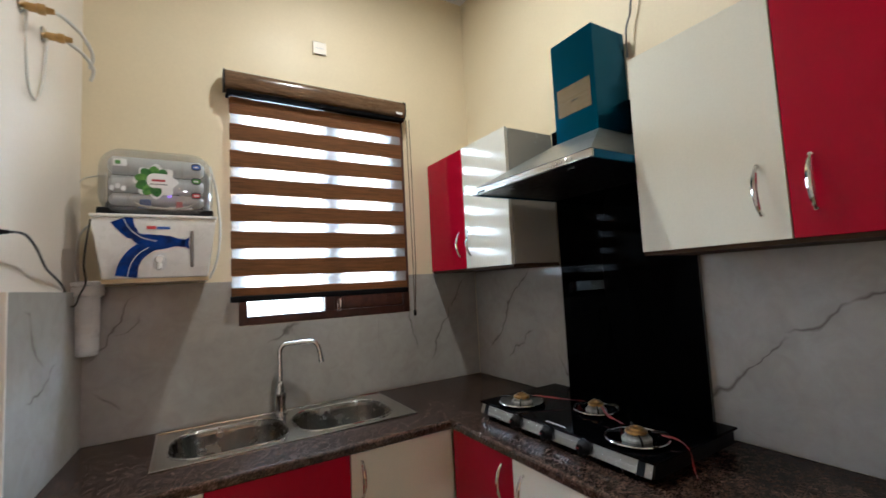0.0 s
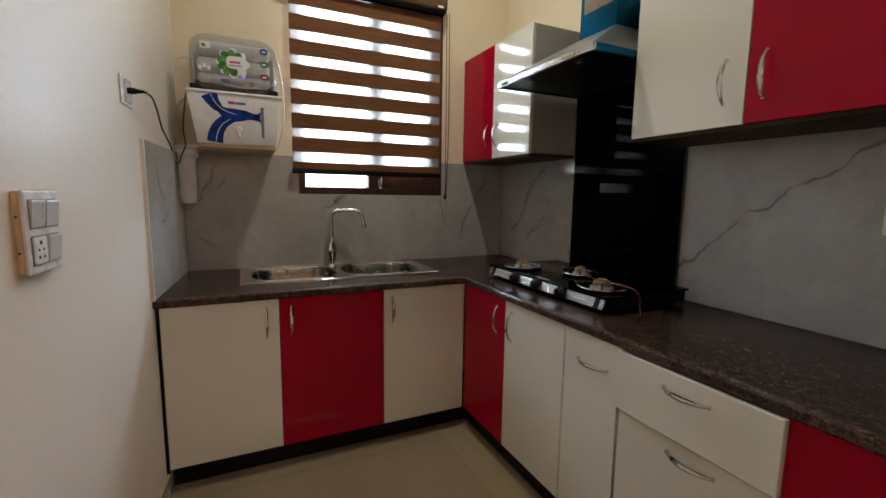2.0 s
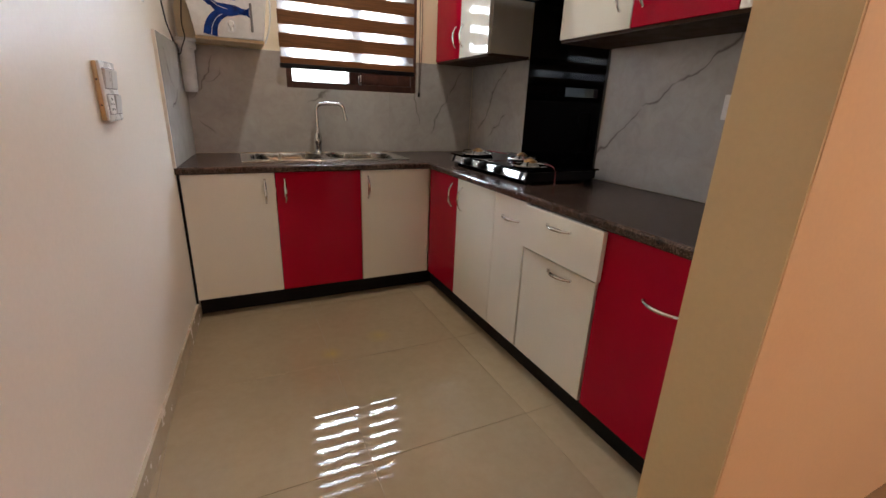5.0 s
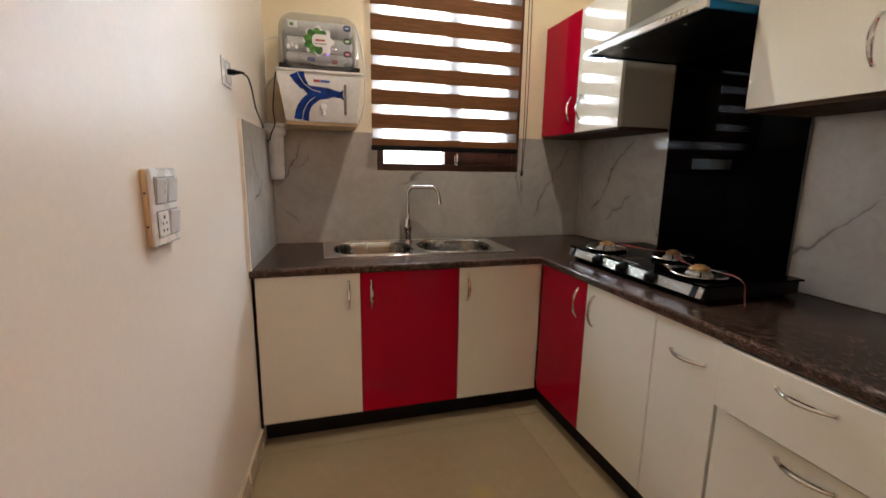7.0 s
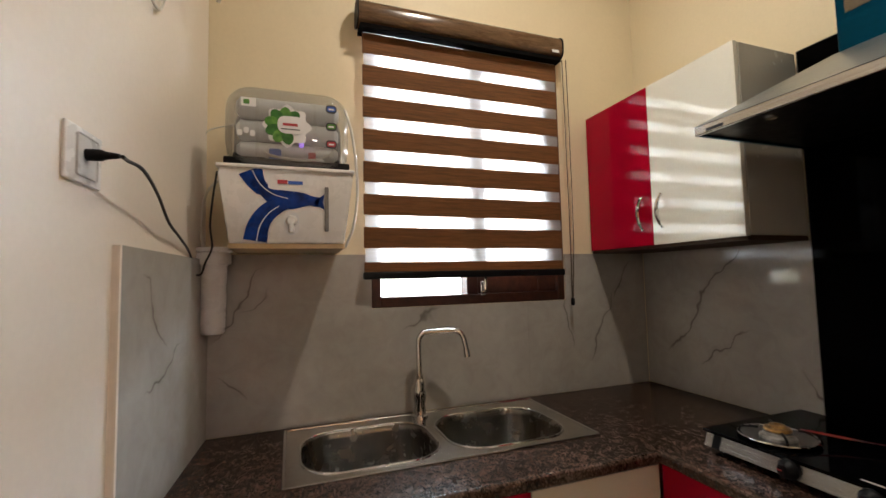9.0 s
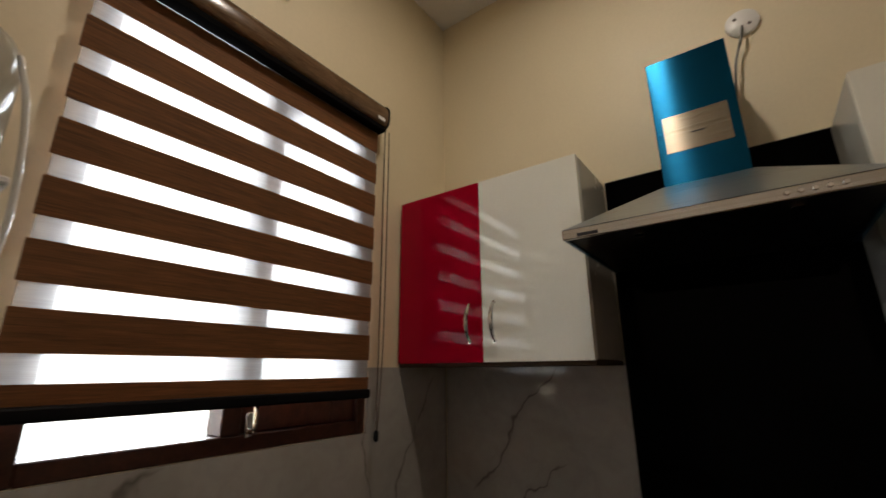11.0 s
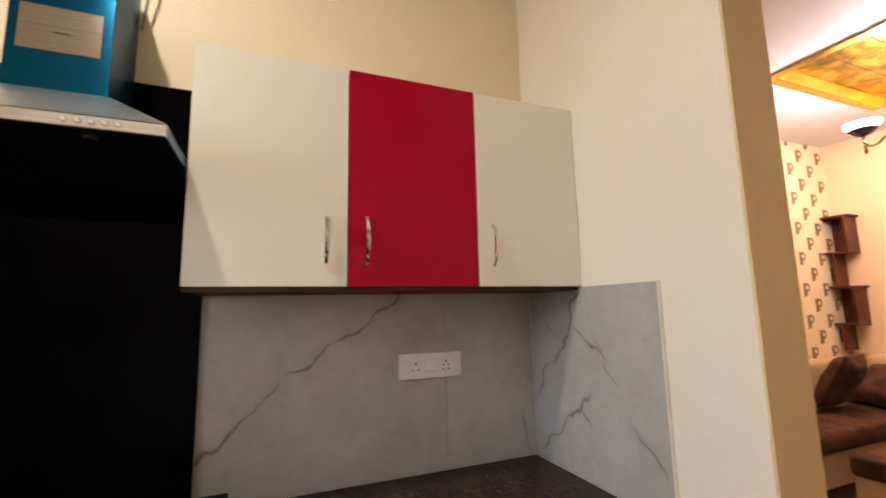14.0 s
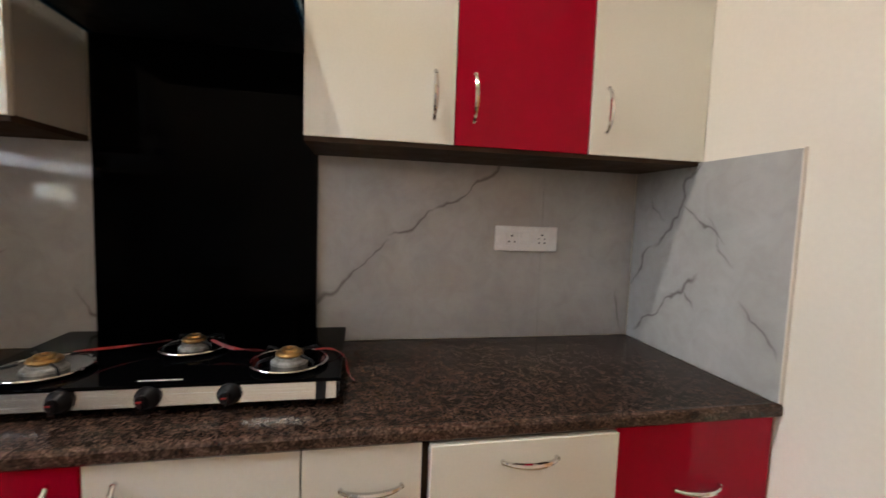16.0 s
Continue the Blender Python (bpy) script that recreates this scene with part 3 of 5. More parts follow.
# living room ceiling with its sunk gold panel
GX0, GX1, GY0, GY1 = 1.95, 3.05, -2.43, -1.10
ceiling_living = thing("ceiling_living", (2, -1, LZ), "white false ceiling with a sunk gold foil panel", "ceiling", kind="structure")
bm = box(LX0 - 0.2, GX0, LY0, LY1, LZ, LZ + 0.15)
box(GX1, LX1 + 0.2, LY0, LY1, LZ, LZ + 0.15, bm=bm)
box(GX0, GX1, LY0, GY0, LZ, LZ + 0.15, bm=bm)
box(GX0, GX1, GY1, LY1, LZ, LZ + 0.15, bm=bm)
part("plasterboard", bm, CEIL, ceiling_living)
bm = bmesh.new()
for k in range(5):
    x = GX0 + (GX1 - GX0) * k / 5
    box(x + 0.003, x + (GX1 - GX0) / 5 - 0.003, GY0, GY1, LZ + 0.085, LZ + 0.10, bm=bm)
box(GX0, GX1, GY0, GY1, LZ + 0.105, LZ + 0.15, bm=bm)
part("gold_panel", bm, GOLD, ceiling_living, "brown and gold foil ceiling boards")
bm = bmesh.new()
for a in ((GX0 - 0.03, GX1 + 0.03, GY0 - 0.03, GY0 + 0.03), (GX0 - 0.03, GX1 + 0.03, GY1 - 0.03, GY1 + 0.03), (GX0 - 0.03, GX0 + 0.03, GY0 + 0.03, GY1 - 0.03), (GX1 - 0.03, GX1 + 0.03, GY0 + 0.03, GY1 - 0.03)):
    box(*a, LZ - 0.012, LZ + 0.08, bm=bm)
part("gold_trim", bm, GOLDTRIM, ceiling_living, "bright gold moulding round the panel")

# papered wall with its printed motifs
wall_living_east = thing("wall_living_east", (3.86, -1, 0), "cream wallpaper wall with rows of brown motifs", "wall", kind="structure")
part("plaster", box(LX1, LX1 + 0.2, LY0, LY1, 0, LZ + 0.15), WALLPAPER, wall_living_east)
bm_a, bm_b, bm_c = bmesh.new(), bmesh.new(), bmesh.new()
for i in range(9):
    for j in range(10):
        y, z = LY0 + 0.10 + i * 0.155, 0.16 + j * 0.29 + (0.145 if i % 2 else 0.0)
        bm = (bm_a, bm_b)[i % 2]
        prism([(y + 0.036, z - 0.07), (y - 0.020, z - 0.05), (y - 0.020, z + 0.060), (y + 0.036, z + 0.060)], LX1 - 0.0012, LX1 - 0.0002, 0, bm)
        lathe([(0.042, 0), (0.042, 0.0016)], (LX1 - 0.0018, y - 0.022, z + 0.022), (1, 0, 0), 14, bm)
        lathe([(0.018, 0), (0.018, 0.0018)], (LX1 - 0.0024, y - 0.022, z + 0.022), (1, 0, 0), 12, bm_c)
part("motif_print", bm_a, MOTIFGOLD, wall_living_east)["kind"] = "stuff"
part("motif_print", bm_b, MOTIFGREY, wall_living_east)["kind"] = "stuff"
part("motif_print", bm_c, WALLPAPER, wall_living_east)["kind"] = "stuff"

# skirting
bm = prism([(west(0.2), 0.2), (west(3.02), 3.02), (west(3.02) + 0.011, 3.02), (west(0.2) + 0.011, 0.2)], 0, 0.085 + FZ)
single("baseboard", bm, SKIRT, "glossy beige tile skirting along the wall", "skirting", kind="structure")
single("baseboard", box(1.926, 1.938, 0.938, 1.108, 0, 0.085 + FZ, 0.001), SKIRT, "glossy beige tile skirting round the jamb", "skirting", kind="structure")

# ---- window ----
window = thing("window_1", (1.905, 3.62, WZ0), "red-brown wooden window behind a blind", "window", kind="structure")
y0, y1 = 3.583, 3.655
bm = bmesh.new()
for a in ((WX0, WX0 + 0.036, WZ0, WZ1), (WX1 - 0.036, WX1, WZ0, WZ1)):
    box(a[0], a[1], y0, y1, a[2], a[3], 0.003, bm)
box(WX0 + 0.036, WX1 - 0.036, y0, y1, WZ0, WZ0 + 0.040, 0.003, bm)
box(WX0 + 0.036, WX1 - 0.036, y0, y1, WZ1 - 0.05, WZ1, 0.003, bm)
box(1.865, 1.915, y0, y1, WZ0 + 0.040, WZ1 - 0.05, 0.003, bm)
part("window_frame", bm, WINDOWWOOD, window)
sash = bmesh.new()
for a in ((1.917, 1.965, WZ0 + 0.042, WZ1 - 0.052), (2.205, 2.297, WZ0 + 0.042, WZ1 - 0.052)):
    box(a[0], a[1], y0 + 0.012, y1 - 0.015, a[2], a[3], 0.003, sash)
box(1.963, 2.207, y0 + 0.014, y1 - 0.017, WZ0 + 0.042, 1.364, 0.003, sash)
box(1.920, 2.290, y0 + 0.030, y1 - 0.006, WZ0 + 0.036, WZ0 + 0.075, 0.002, sash)
box(1.965, 2.205, y0 + 0.012, y1 - 0.015, WZ1 - 0.13, WZ1 - 0.052, 0.003, sash)
part("sash", sash, WINDOWWOOD, window, "closed wooden casement sash")
for a in ((1.511, 1.865, WZ0 + 0.04, WZ1 - 0.05), (1.965, 2.205, 1.362, WZ1 - 0.13)):
    p = part("pane", box(a[0], a[1], 3.622, 3.627, a[2], a[3]), PANE, window)
    p.visible_shadow = False
bm = tube(curve([(1.935, 3.585, 1.262), (1.935, 3.560, 1.270), (1.936, 3.556, 1.30), (1.937, 3.562, 1.335)]), 0.006, 8)
box(1.925, 1.947, 3.578, 3.586, 1.25, 1.31, 0.003, bm)
part("latch", bm, CHROME, window, "small metal casement latch", True)

# overcast sky beyond the window
single("backdrop", box(-14.0, 17.0, 6.0, 6.05, -1.5, 9.0), SKYGLOW, "bright white overcast sky outside the window", "sky", kind="structure")

# ---- zebra blind ----
blind = thing("zebra_blind", (1.885, 3.54, 1.32), "brown and sheer striped zebra blind over the window", "blind")
BX0, BX1 = 1.442, 2.300
outline = rounded(3.500, 3.583, 2.285, 2.382, 0.034, 5)
part("cassette", prism(outline, 1.425, 2.315, 0), CASSETTE, blind, "glossy wood-look blind cassette", True)
for a, b in ((1.419, 1.4247), (2.3153, 2.321)):
    part("end_cap", prism(rounded(3.497, 3.583, 2.282, 2.385, 0.034, 4), a, b, 0), BLACKPLASTIC, blind)
part("cassette_slot", box(1.43, 2.31, 3.505, 3.575, 2.268, 2.2845), SLOTBLACK, blind)
BAND0, STEP, BANDH = 1.442, 0.1238, 0.078
low = 1.390
for k in range(7):
    z = BAND0 + k * STEP
    part("sheer_band", box(BX0 + 0.004, BX1 - 0.004, 3.5395, 3.5405, low, z), BLINDSHEER, blind)
    part("opaque_band", box(BX0, BX1, 3.538, 3.542, z, z + BANDH), BLINDBROWN, blind)
    part("rear_band", box(BX0, BX1, 3.5455, 3.5475, z + 0.002, z + BANDH + 0.001), BLINDBROWN, blind)
    low = z + BANDH
part("sheer_band", box(BX0 + 0.004, BX1 - 0.004, 3.5395, 3.5405, low, 2.2675), BLINDSHEER, blind)
part("opaque_band", box(BX0, BX1, 3.538, 3.542, 1.354, 1.390), BLINDBROWN, blind)
part("bottom_bar", box(BX0 - 0.004, BX1 + 0.004, 3.528, 3.552, 1.326, 1.354, 0.006, seg=2), BLACKPLASTIC, blind, "dark weighted bottom bar")
bm = tube(curve([(2.335, 3.535, 2.29), (2.338, 3.535, 1.9), (2.340, 3.535, 1.5), (2.338, 3.535, 1.22)], 8), 0.0022, 6)
tube(curve([(2.350, 3.528, 2.29), (2.353, 3.528, 1.9), (2.352, 3.528, 1.5), (2.340, 3.531, 1.22)], 8), 0.0022, 6, bm)
part("cord", bm, CORDBROWN, blind, "thin brown pull cord", True)
part("cord_weight", lathe([(0.004, 0), (0.008, 0.006), (0.008, 0.028), (0.003, 0.034)], (2.339, 3.533, 1.195)), BLACKPLASTIC, blind, "", True)

part("tag", box(2.262, 2.296, 3.4985, 3.4998, 2.300, 2.312), PAPER, blind, "small white maker tag")

# ---- wall tiles ----
TT = 1.420


def tile_panel(parent, x0, x1, y0, y1, z0, z1, mat):
    return part("tile", box(x0, x1, y0, y1, z0, z1, 0.0004), mat, parent)


splash_n = thing("backsplash_north", (1.8, 3.58, 0.82), "grey veined marble-look wall tiles behind the sink", "wall tiles", kind="structure")
part("tile", prism([(0.90, 0.821), (2.1388, 0.821), (2.1388, WZ0 - 0.001), (WX0 - 0.001, WZ0 - 0.001), (WX0 - 0.001, TT), (0.90, TT)], 3.575, 3.585, 1), MARBLE_NORTH, splash_n)
part("tile", prism([(2.1392, 0.821), (2.777, 0.821), (2.777, TT), (WX1 + 0.001, TT), (WX1 + 0.001, WZ0 - 0.001), (2.1392, WZ0 - 0.001)], 3.575, 3.585, 1), MARBLE_NORTH, splash_n)
splash_e = thing("backsplash_east", (2.785, 2.3, 0.82), "grey veined marble-look wall tiles behind the hob", "wall tiles", kind="structure")
for a in ((1.112, 1.4716), (1.4724, 2.30), (2.80, 3.573)):
    tile_panel(splash_e, 2.779, 2.789, a[0], a[1], 0.821, 1.428, MARBLE_EAST)
splash_s = thing("backsplash_south", (2.48, 1.105, 0.82), "pale veined marble-look tile on the end wall", "wall tiles", kind="structure")
tile_panel(splash_s, 2.178, 2.778, 1.101, 1.111, 0.821, 1.430, MARBLE_SOUTH)
single("tile_edge_trim", box(2.1735, 2.1775, 1.1005, 1.1120, 0.8205, 1.4325, 0.001), OFFWHITE, "white edge strip of the end wall tile", "trim", kind="structure")
splash_w = thing("backsplash_west", (0.88, 3.2, 0.82), "grey marble-look tile beside the sink", "wall tiles", kind="structure")
part("tile", prism([(west(2.93), 2.93), (west(2.93) + 0.012, 2.93), (west(3.573) + 0.012, 3.573), (west(3.573), 3.573)], 0.821, 1.402), MARBLE_WEST, splash_w)
single("tile_edge_trim", prism([(west(2.921), 2.921), (west(2.921) + 0.013, 2.921), (west(2.929) + 0.013, 2.929), (west(2.929), 2.929)], 0.821, 1.402), OFFWHITE, "cream cut edge of the wall tile", "trim", kind="structure")

panel = thing("glass_panel", (2.773, 2.55, 0.822), "tall glossy black glass panel behind the hob", "glass panel")
part("pane", box(2.768, 2.7785, 2.2424, 2.8626, 0.822, 2.0476, 0.001), BLACKGLASS, panel)
for y0, y1 in ((2.240, 2.2422), (2.8628, 2.865)):
    part("polished_edge", box(2.7686, 2.7785, y0, y1, 0.822, 2.050), EDGEGLASS, panel, "grey ground edge of the glass")
part("polished_edge", box(2.7686, 2.7785, 2.2424, 2.8626, 2.0478, 2.050), EDGEGLASS, panel, "grey ground edge of the glass")

# ---- worktop ----
worktop = thing("worktop", (2.0, 3.0, 0.785), "speckled brown granite worktop in an L shape", "worktop")
SX0, SX1, SY0, SY1 = 1.17, 2.11, 3.115, 3.545
ZT, ZB = 0.82, 0.787
bm = bmesh.new()
outer = ((0.874, 2.955), (2.19, 2.955), (2.19, 3.575), (0.900, 3.575))
inner = ((SX0 + 0.02, SY0 + 0.02), (SX1 - 0.02, SY0 + 0.02), (SX1 - 0.02, SY1 - 0.02), (SX0 + 0.02, SY1 - 0.02))
ot, ob_, it, ib = ([bm.verts.new((x, y, z)) for x, y in ring] for ring, z in ((outer, ZT), (outer, ZB), (inner, ZT), (inner, ZB)))
for k in range(4):
    j = (k + 1) % 4
    for q in ((ot[k], ot[j], it[j], it[k]), (ob_[k], ob_[j], ib[j], ib[k]), (ot[k], ot[j], ob_[j], ob_[k]), (it[k], it[j], ib[j], ib[k])):
        bm.faces.new(q)
part("slab", bm, GRANITE, worktop, "granite slab cut out for the sink")
part("slab", box(2.1905, 2.779, 1.1115, 3.5745, ZB, ZT), GRANITE, worktop, "granite slab under the hob")
edge = [(0, ZB), (0.012, ZB), (0.018, ZB + 0.006), (0.018, ZT - 0.008), (0.015, ZT - 0.003), (0.008, ZT), (0, ZT)]
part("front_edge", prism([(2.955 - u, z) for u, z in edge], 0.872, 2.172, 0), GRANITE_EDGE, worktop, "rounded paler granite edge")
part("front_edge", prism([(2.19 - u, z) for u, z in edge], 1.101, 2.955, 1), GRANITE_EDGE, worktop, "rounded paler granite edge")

# ---- base cabinets ----
DZ0, DZ1 = 0.130, 0.784


def base_unit_north(x0, x1, mat, label, handle_x):
    u = thing("base_cabinet", ((x0 + x1) / 2, 3.25, 0.0), label, "cabinet", "base cabinets")
    part("carcass", box(x0 + 0.002, x1 - 0.002, 2.979, 3.56, DZ0 + 0.002, DZ1 - 0.220, 0.001), BROWNBOARD, u)
    d = part("door", box(x0 + 0.0015, x1 - 0.0015, 2.958, 2.977, DZ0, DZ1, 0.0012), mat, u)
    bow_handle((handle_x, 2.958, 0.690), (0, 0, 1), (0, -1, 0), d)
    return u


base_unit_north(0.890, 1.314, WHITE_LAM, "glossy white base cabinet under the worktop", 1.263)
base_unit_north(1.314, 1.765, RED_LAM, "glossy crimson base cabinet under the sink", 1.360)
base_unit_north(1.765, 2.186, WHITE_LAM, "glossy white base cabinet in the corner", 1.805)
single("filler_strip", box(0.874, 0.889, 2.965, 2.985, 0.02, DZ1), BLACKKICK, "dark gap filler between cabinet and wall", "filler", kind="structure")


def base_unit_east(y0, y1, mat, label, handle, z0=DZ0, z1=DZ1, out=0.0, name="door", inset=0.0):
    u = thing("base_cabinet", (2.5, (y0 + y1) / 2, 0.0), label, "cabinet", "base cabinets")
    part("carcass", box(2.210, 2.765, y0 + 0.002, y1 - 0.002, DZ0 + 0.002, DZ1 - 0.010, 0.001), BROWNBOARD, u)
    d = part(name, box(2.189 - out, 2.208 - out, y0 + 0.0015, y1 - 0.0015 - inset, z0, z1, 0.0012), mat, u)
    bow_handle((2.189 - out, handle[0], handle[1]), (0, 0, 1) if handle[2] else (0, 1, 0), (-1, 0, 0), d)
    return u, d


base_unit_east(2.590, 2.955, RED_LAM, "glossy crimson corner base cabinet", (2.640, 0.687, True))
base_unit_east(2.215, 2.590, WHITE_LAM, "glossy white base cabinet under the hob", (2.535, 0.683, True))
base_unit_east(1.975, 2.215, WHITE_LAM, "narrow glossy white pull-out cabinet", (2.078, 0.694, False))
u, d = base_unit_east(1.560, 1.975, WHITE_LAM, "white cabinet with a drawer standing slightly open", (1.737, 0.560, False), z1=0.596, inset=0.007)
dr = part("drawer", box(2.168, 2.186, 1.540, 1.962, 0.610, 0.782, 0.0012), WHITE_LAM, u, "white drawer pulled slightly open")
bow_handle((2.168, 1.748, 0.739), (0, 1, 0), (-1, 0, 0), dr)
part("drawer_box", box(2.1862, 2.2095, 1.575, 1.960, 0.64, 0.76), GREYSIDE, u)
base_unit_east(1.104, 1.552, RED_LAM, "glossy crimson base cabinet at the end", (1.310, 0.622, False))

plinth = thing("plinth", (2.1, 3.0, 0), "black recessed plinth under the base cabinets", "plinth", kind="structure")
part("board", box(0.880, 2.236, 3.018, 3.033, 0.02, 0.128), BLACKKICK, plinth)
part("board", box(2.236, 2.251, 1.101, 3.018, 0.02, 0.128), BLACKKICK, plinth)

# ---- wall cabinets ----
UZ0, UZ1 = 1.432, 2.045


def wall_unit(y0, y1, doors, label, side):
    u = thing("wall_cabinet", (2.63, (y0 + y1) / 2, UZ0), label, "cabinet", "wall cabinets")
    part("carcass", box(2.500, 2.767, y0, y1, UZ0 + 0.004, UZ1 - 0.003, 0.001), side, u)
    part("bottom_panel", box(2.488, 2.767, max(y0, 1.111) + 0.002, y1 - 0.002, UZ0 - 0.012, UZ0 + 0.003), BROWNBOARD, u)
    for a, b, mat, hy in doors:
        d = part("door", box(2.480, 2.498, a + 0.0015, b - 0.0015, UZ0, UZ1, 0.0012), mat, u)
        bow_handle((2.480, hy, 1.556), (0, 0, 1), (-1, 0, 0), d)
    return u


wall_unit(2.868, 3.574, ((3.218, 3.574, RED_LAM, 3.262), (2.868, 3.218, WHITE_LAM, 3.170)), "crimson and white glossy wall cabinet by the window", GREYSIDE)
wall_unit(1.1022, 2.252, ((1.868, 2.252, WHITE_LAM, 1.925), (1.480, 1.868, RED_LAM, 1.818), (1.1005, 1.480, WHITE_LAM, 1.430)), "white and crimson three-door glossy wall cabinet", GREYSIDE)

# ---- cooker hood ----
hood = thing("cooker_hood", (2.53, 2.55, 1.68), "steel cooker hood with blue film on its chimney", "cooker hood")
HX, HA, HB, HZ0, HZ1 = 2.285, 2.256, 2.862, 1.716, 1.742
CX, CA, CB = 2.575, 2.447, 2.655
bm = bmesh.new()
low = [bm.verts.new(p) for p in ((HX, HA, HZ1), (HX, HB, HZ1), (2.765, HB, HZ1), (2.765, HA, HZ1))]
high = [bm.verts.new(p) for p in ((CX - 0.006, CA - 0.006, 1.905), (CX - 0.006, CB + 0.006, 1.905), (2.765, CB + 0.006, 1.905), (2.765, CA - 0.006, 1.905))]
for k in range(4):
    bm.faces.new((low[k], low[(k + 1) % 4], high[(k + 1) % 4], high[k]))
bm.faces.new(high)
bm.faces.new(low[::-1])
part("canopy", bm, HOODSTEEL, hood, "sloping brushed steel canopy")
bm = bmesh.new()
box(HX, HX + 0.012, HA, HB, HZ0, HZ1, 0.002, bm)
part("front_lip", bm, STEEL, hood)
for a in ((HA, HA + 0.012), (HB - 0.012, HB)):
    part("side_lip", box(HX + 0.012, 2.765, a[0], a[1], HZ0, HZ1, 0.002), FILM, hood, "lip still under blue film")
part("underside", box(HX + 0.012, 2.765, HA + 0.012, HB - 0.012, 1.722, 1.727), BLACKPLASTIC, hood)
for y in (2.40, 2.70):
    part("hood_lamp", lathe([(0.012, 0), (0.012, 0.004), (0.008, 0.005)], (2.36, y, 1.7225), (0, 0, -1)), CHROME, hood, "small unlit lamp", True)
for k in range(5):
    part("button", lathe([(0.0052, 0), (0.0052, 0.003), (0.004, 0.004)], (HX, 2.335 + 0.021 * k, 1.729), (-1, 0, 0), 12), CHROME, hood, "round push button", True)
part("badge", box(HX - 0.0008, HX, 2.775, 2.825, 1.720, 1.728), INKDARK, hood)
part("chimney", box(CX, 2.765, CA, CB, 1.9055, 2.316, 0.0015), FILM, hood, "square flue covered in blue film")
lab = part("label", box(CX - 0.001, CX - 0.0002, 2.470, 2.634, 2.005, 2.120), TAN, hood, "tan rectangle of bare steel in the blue film")
part("label_print", box(CX - 0.0016, CX - 0.001, 2.532, 2.566, 2.052, 2.056), INKDARK, lab)
bm = tube(curve([(2.77, 2.440, 2.22), (2.755, 2.425, 2.32), (2.765, 2.41, 2.38), (2.755, 2.395, 2.42), (2.772, 2.385, 2.47)], 5), 0.004, 7)
part("power_cable", bm, GREYBAR, hood, "short grey power cable", True)
sock = thing("ceiling_rose_plate", (2.79, 2.382, 2.49), "round white blank plate on the wall above the hood", "blank plate")
part("plate", lathe([(0.047, 0), (0.047, 0.010), (0.040, 0.015)], (2.79, 2.382, 2.49), (-1, 0, 0), 24), WHITEPLASTIC, sock, "", True)
for y, z in ((2.40, 2.505), (2.364, 2.475)):
    part("screw", lathe([(0.006, 0), (0.005, 0.002)], (2.775, y, z), (-1, 0, 0), 10), GREYBAR, sock)

# ---- gas hob ----
hob = thing("gas_hob", (2.5, 2.525, 0.82), "three-burner gas hob with black glass top, partly wrapped", "gas hob")
bm = prism([(2.312, 0.836), (2.291, 0.840), (2.305, 0.874), (2.70, 0.874), (2.70, 0.838)], 2.155, 2.897, 1)
part("body", bm, STEEL, hob, "brushed steel hob body")
for y0, y1 in ((2.150, 2.1545), (2.8975, 2.902)):
    part("side_cheek", prism([(2.313, 0.837), (2.296, 0.842), (2.307, 0.8735), (2.702, 0.8735), (2.702, 0.837)], y0, y1, 1), BLACKPLASTIC, hob, "black end cheek")
for y0, y1 in ((2.1765, 2.198), (2.853, 2.875)):
    part("end_cap", prism([(2.311, 0.8362), (2.2895, 0.8402), (2.3036, 0.8738), (2.312, 0.8738)], y0, y1, 1), BLACKPLASTIC, hob, "black plastic end cap")
part("glass_top", box(2.296, 2.722, 2.145, 2.907, 0.8745, 0.8825, 0.003), BLACKGLASS, hob, "black glass top plate")
part("base_shadow_strip", box(2.315, 2.69, 2.165, 2.887, 0.829, 0.838), BLACKPLASTIC, hob)
for x in (2.34, 2.66):
    for y in (2.19, 2.86):
        part("foot", lathe([(0.014, 0), (0.016, 0.009)], (x, y, 0.820)), BLACKPLASTIC, hob, "", True)
for y in (2.372, 2.526, 2.680):
    bm = lathe([(0.024, -0.004), (0.024, 0.008), (0.0185, 0.012), (0.015, 0.026), (0.013, 0.028)], (2.300, y, 0.857), (-1, 0, 0), 18)
    box(2.266, 2.286, y - 0.0035, y + 0.0035, 0.842, 0.872, 0.001, bm)
    k = part("knob", bm, BLACKPLASTIC, hob, "black control knob", True)
    part("pointer", box(2.2648, 2.266, y - 0.002, y + 0.008, 0.8585, 0.862), REDPLASTIC, k)


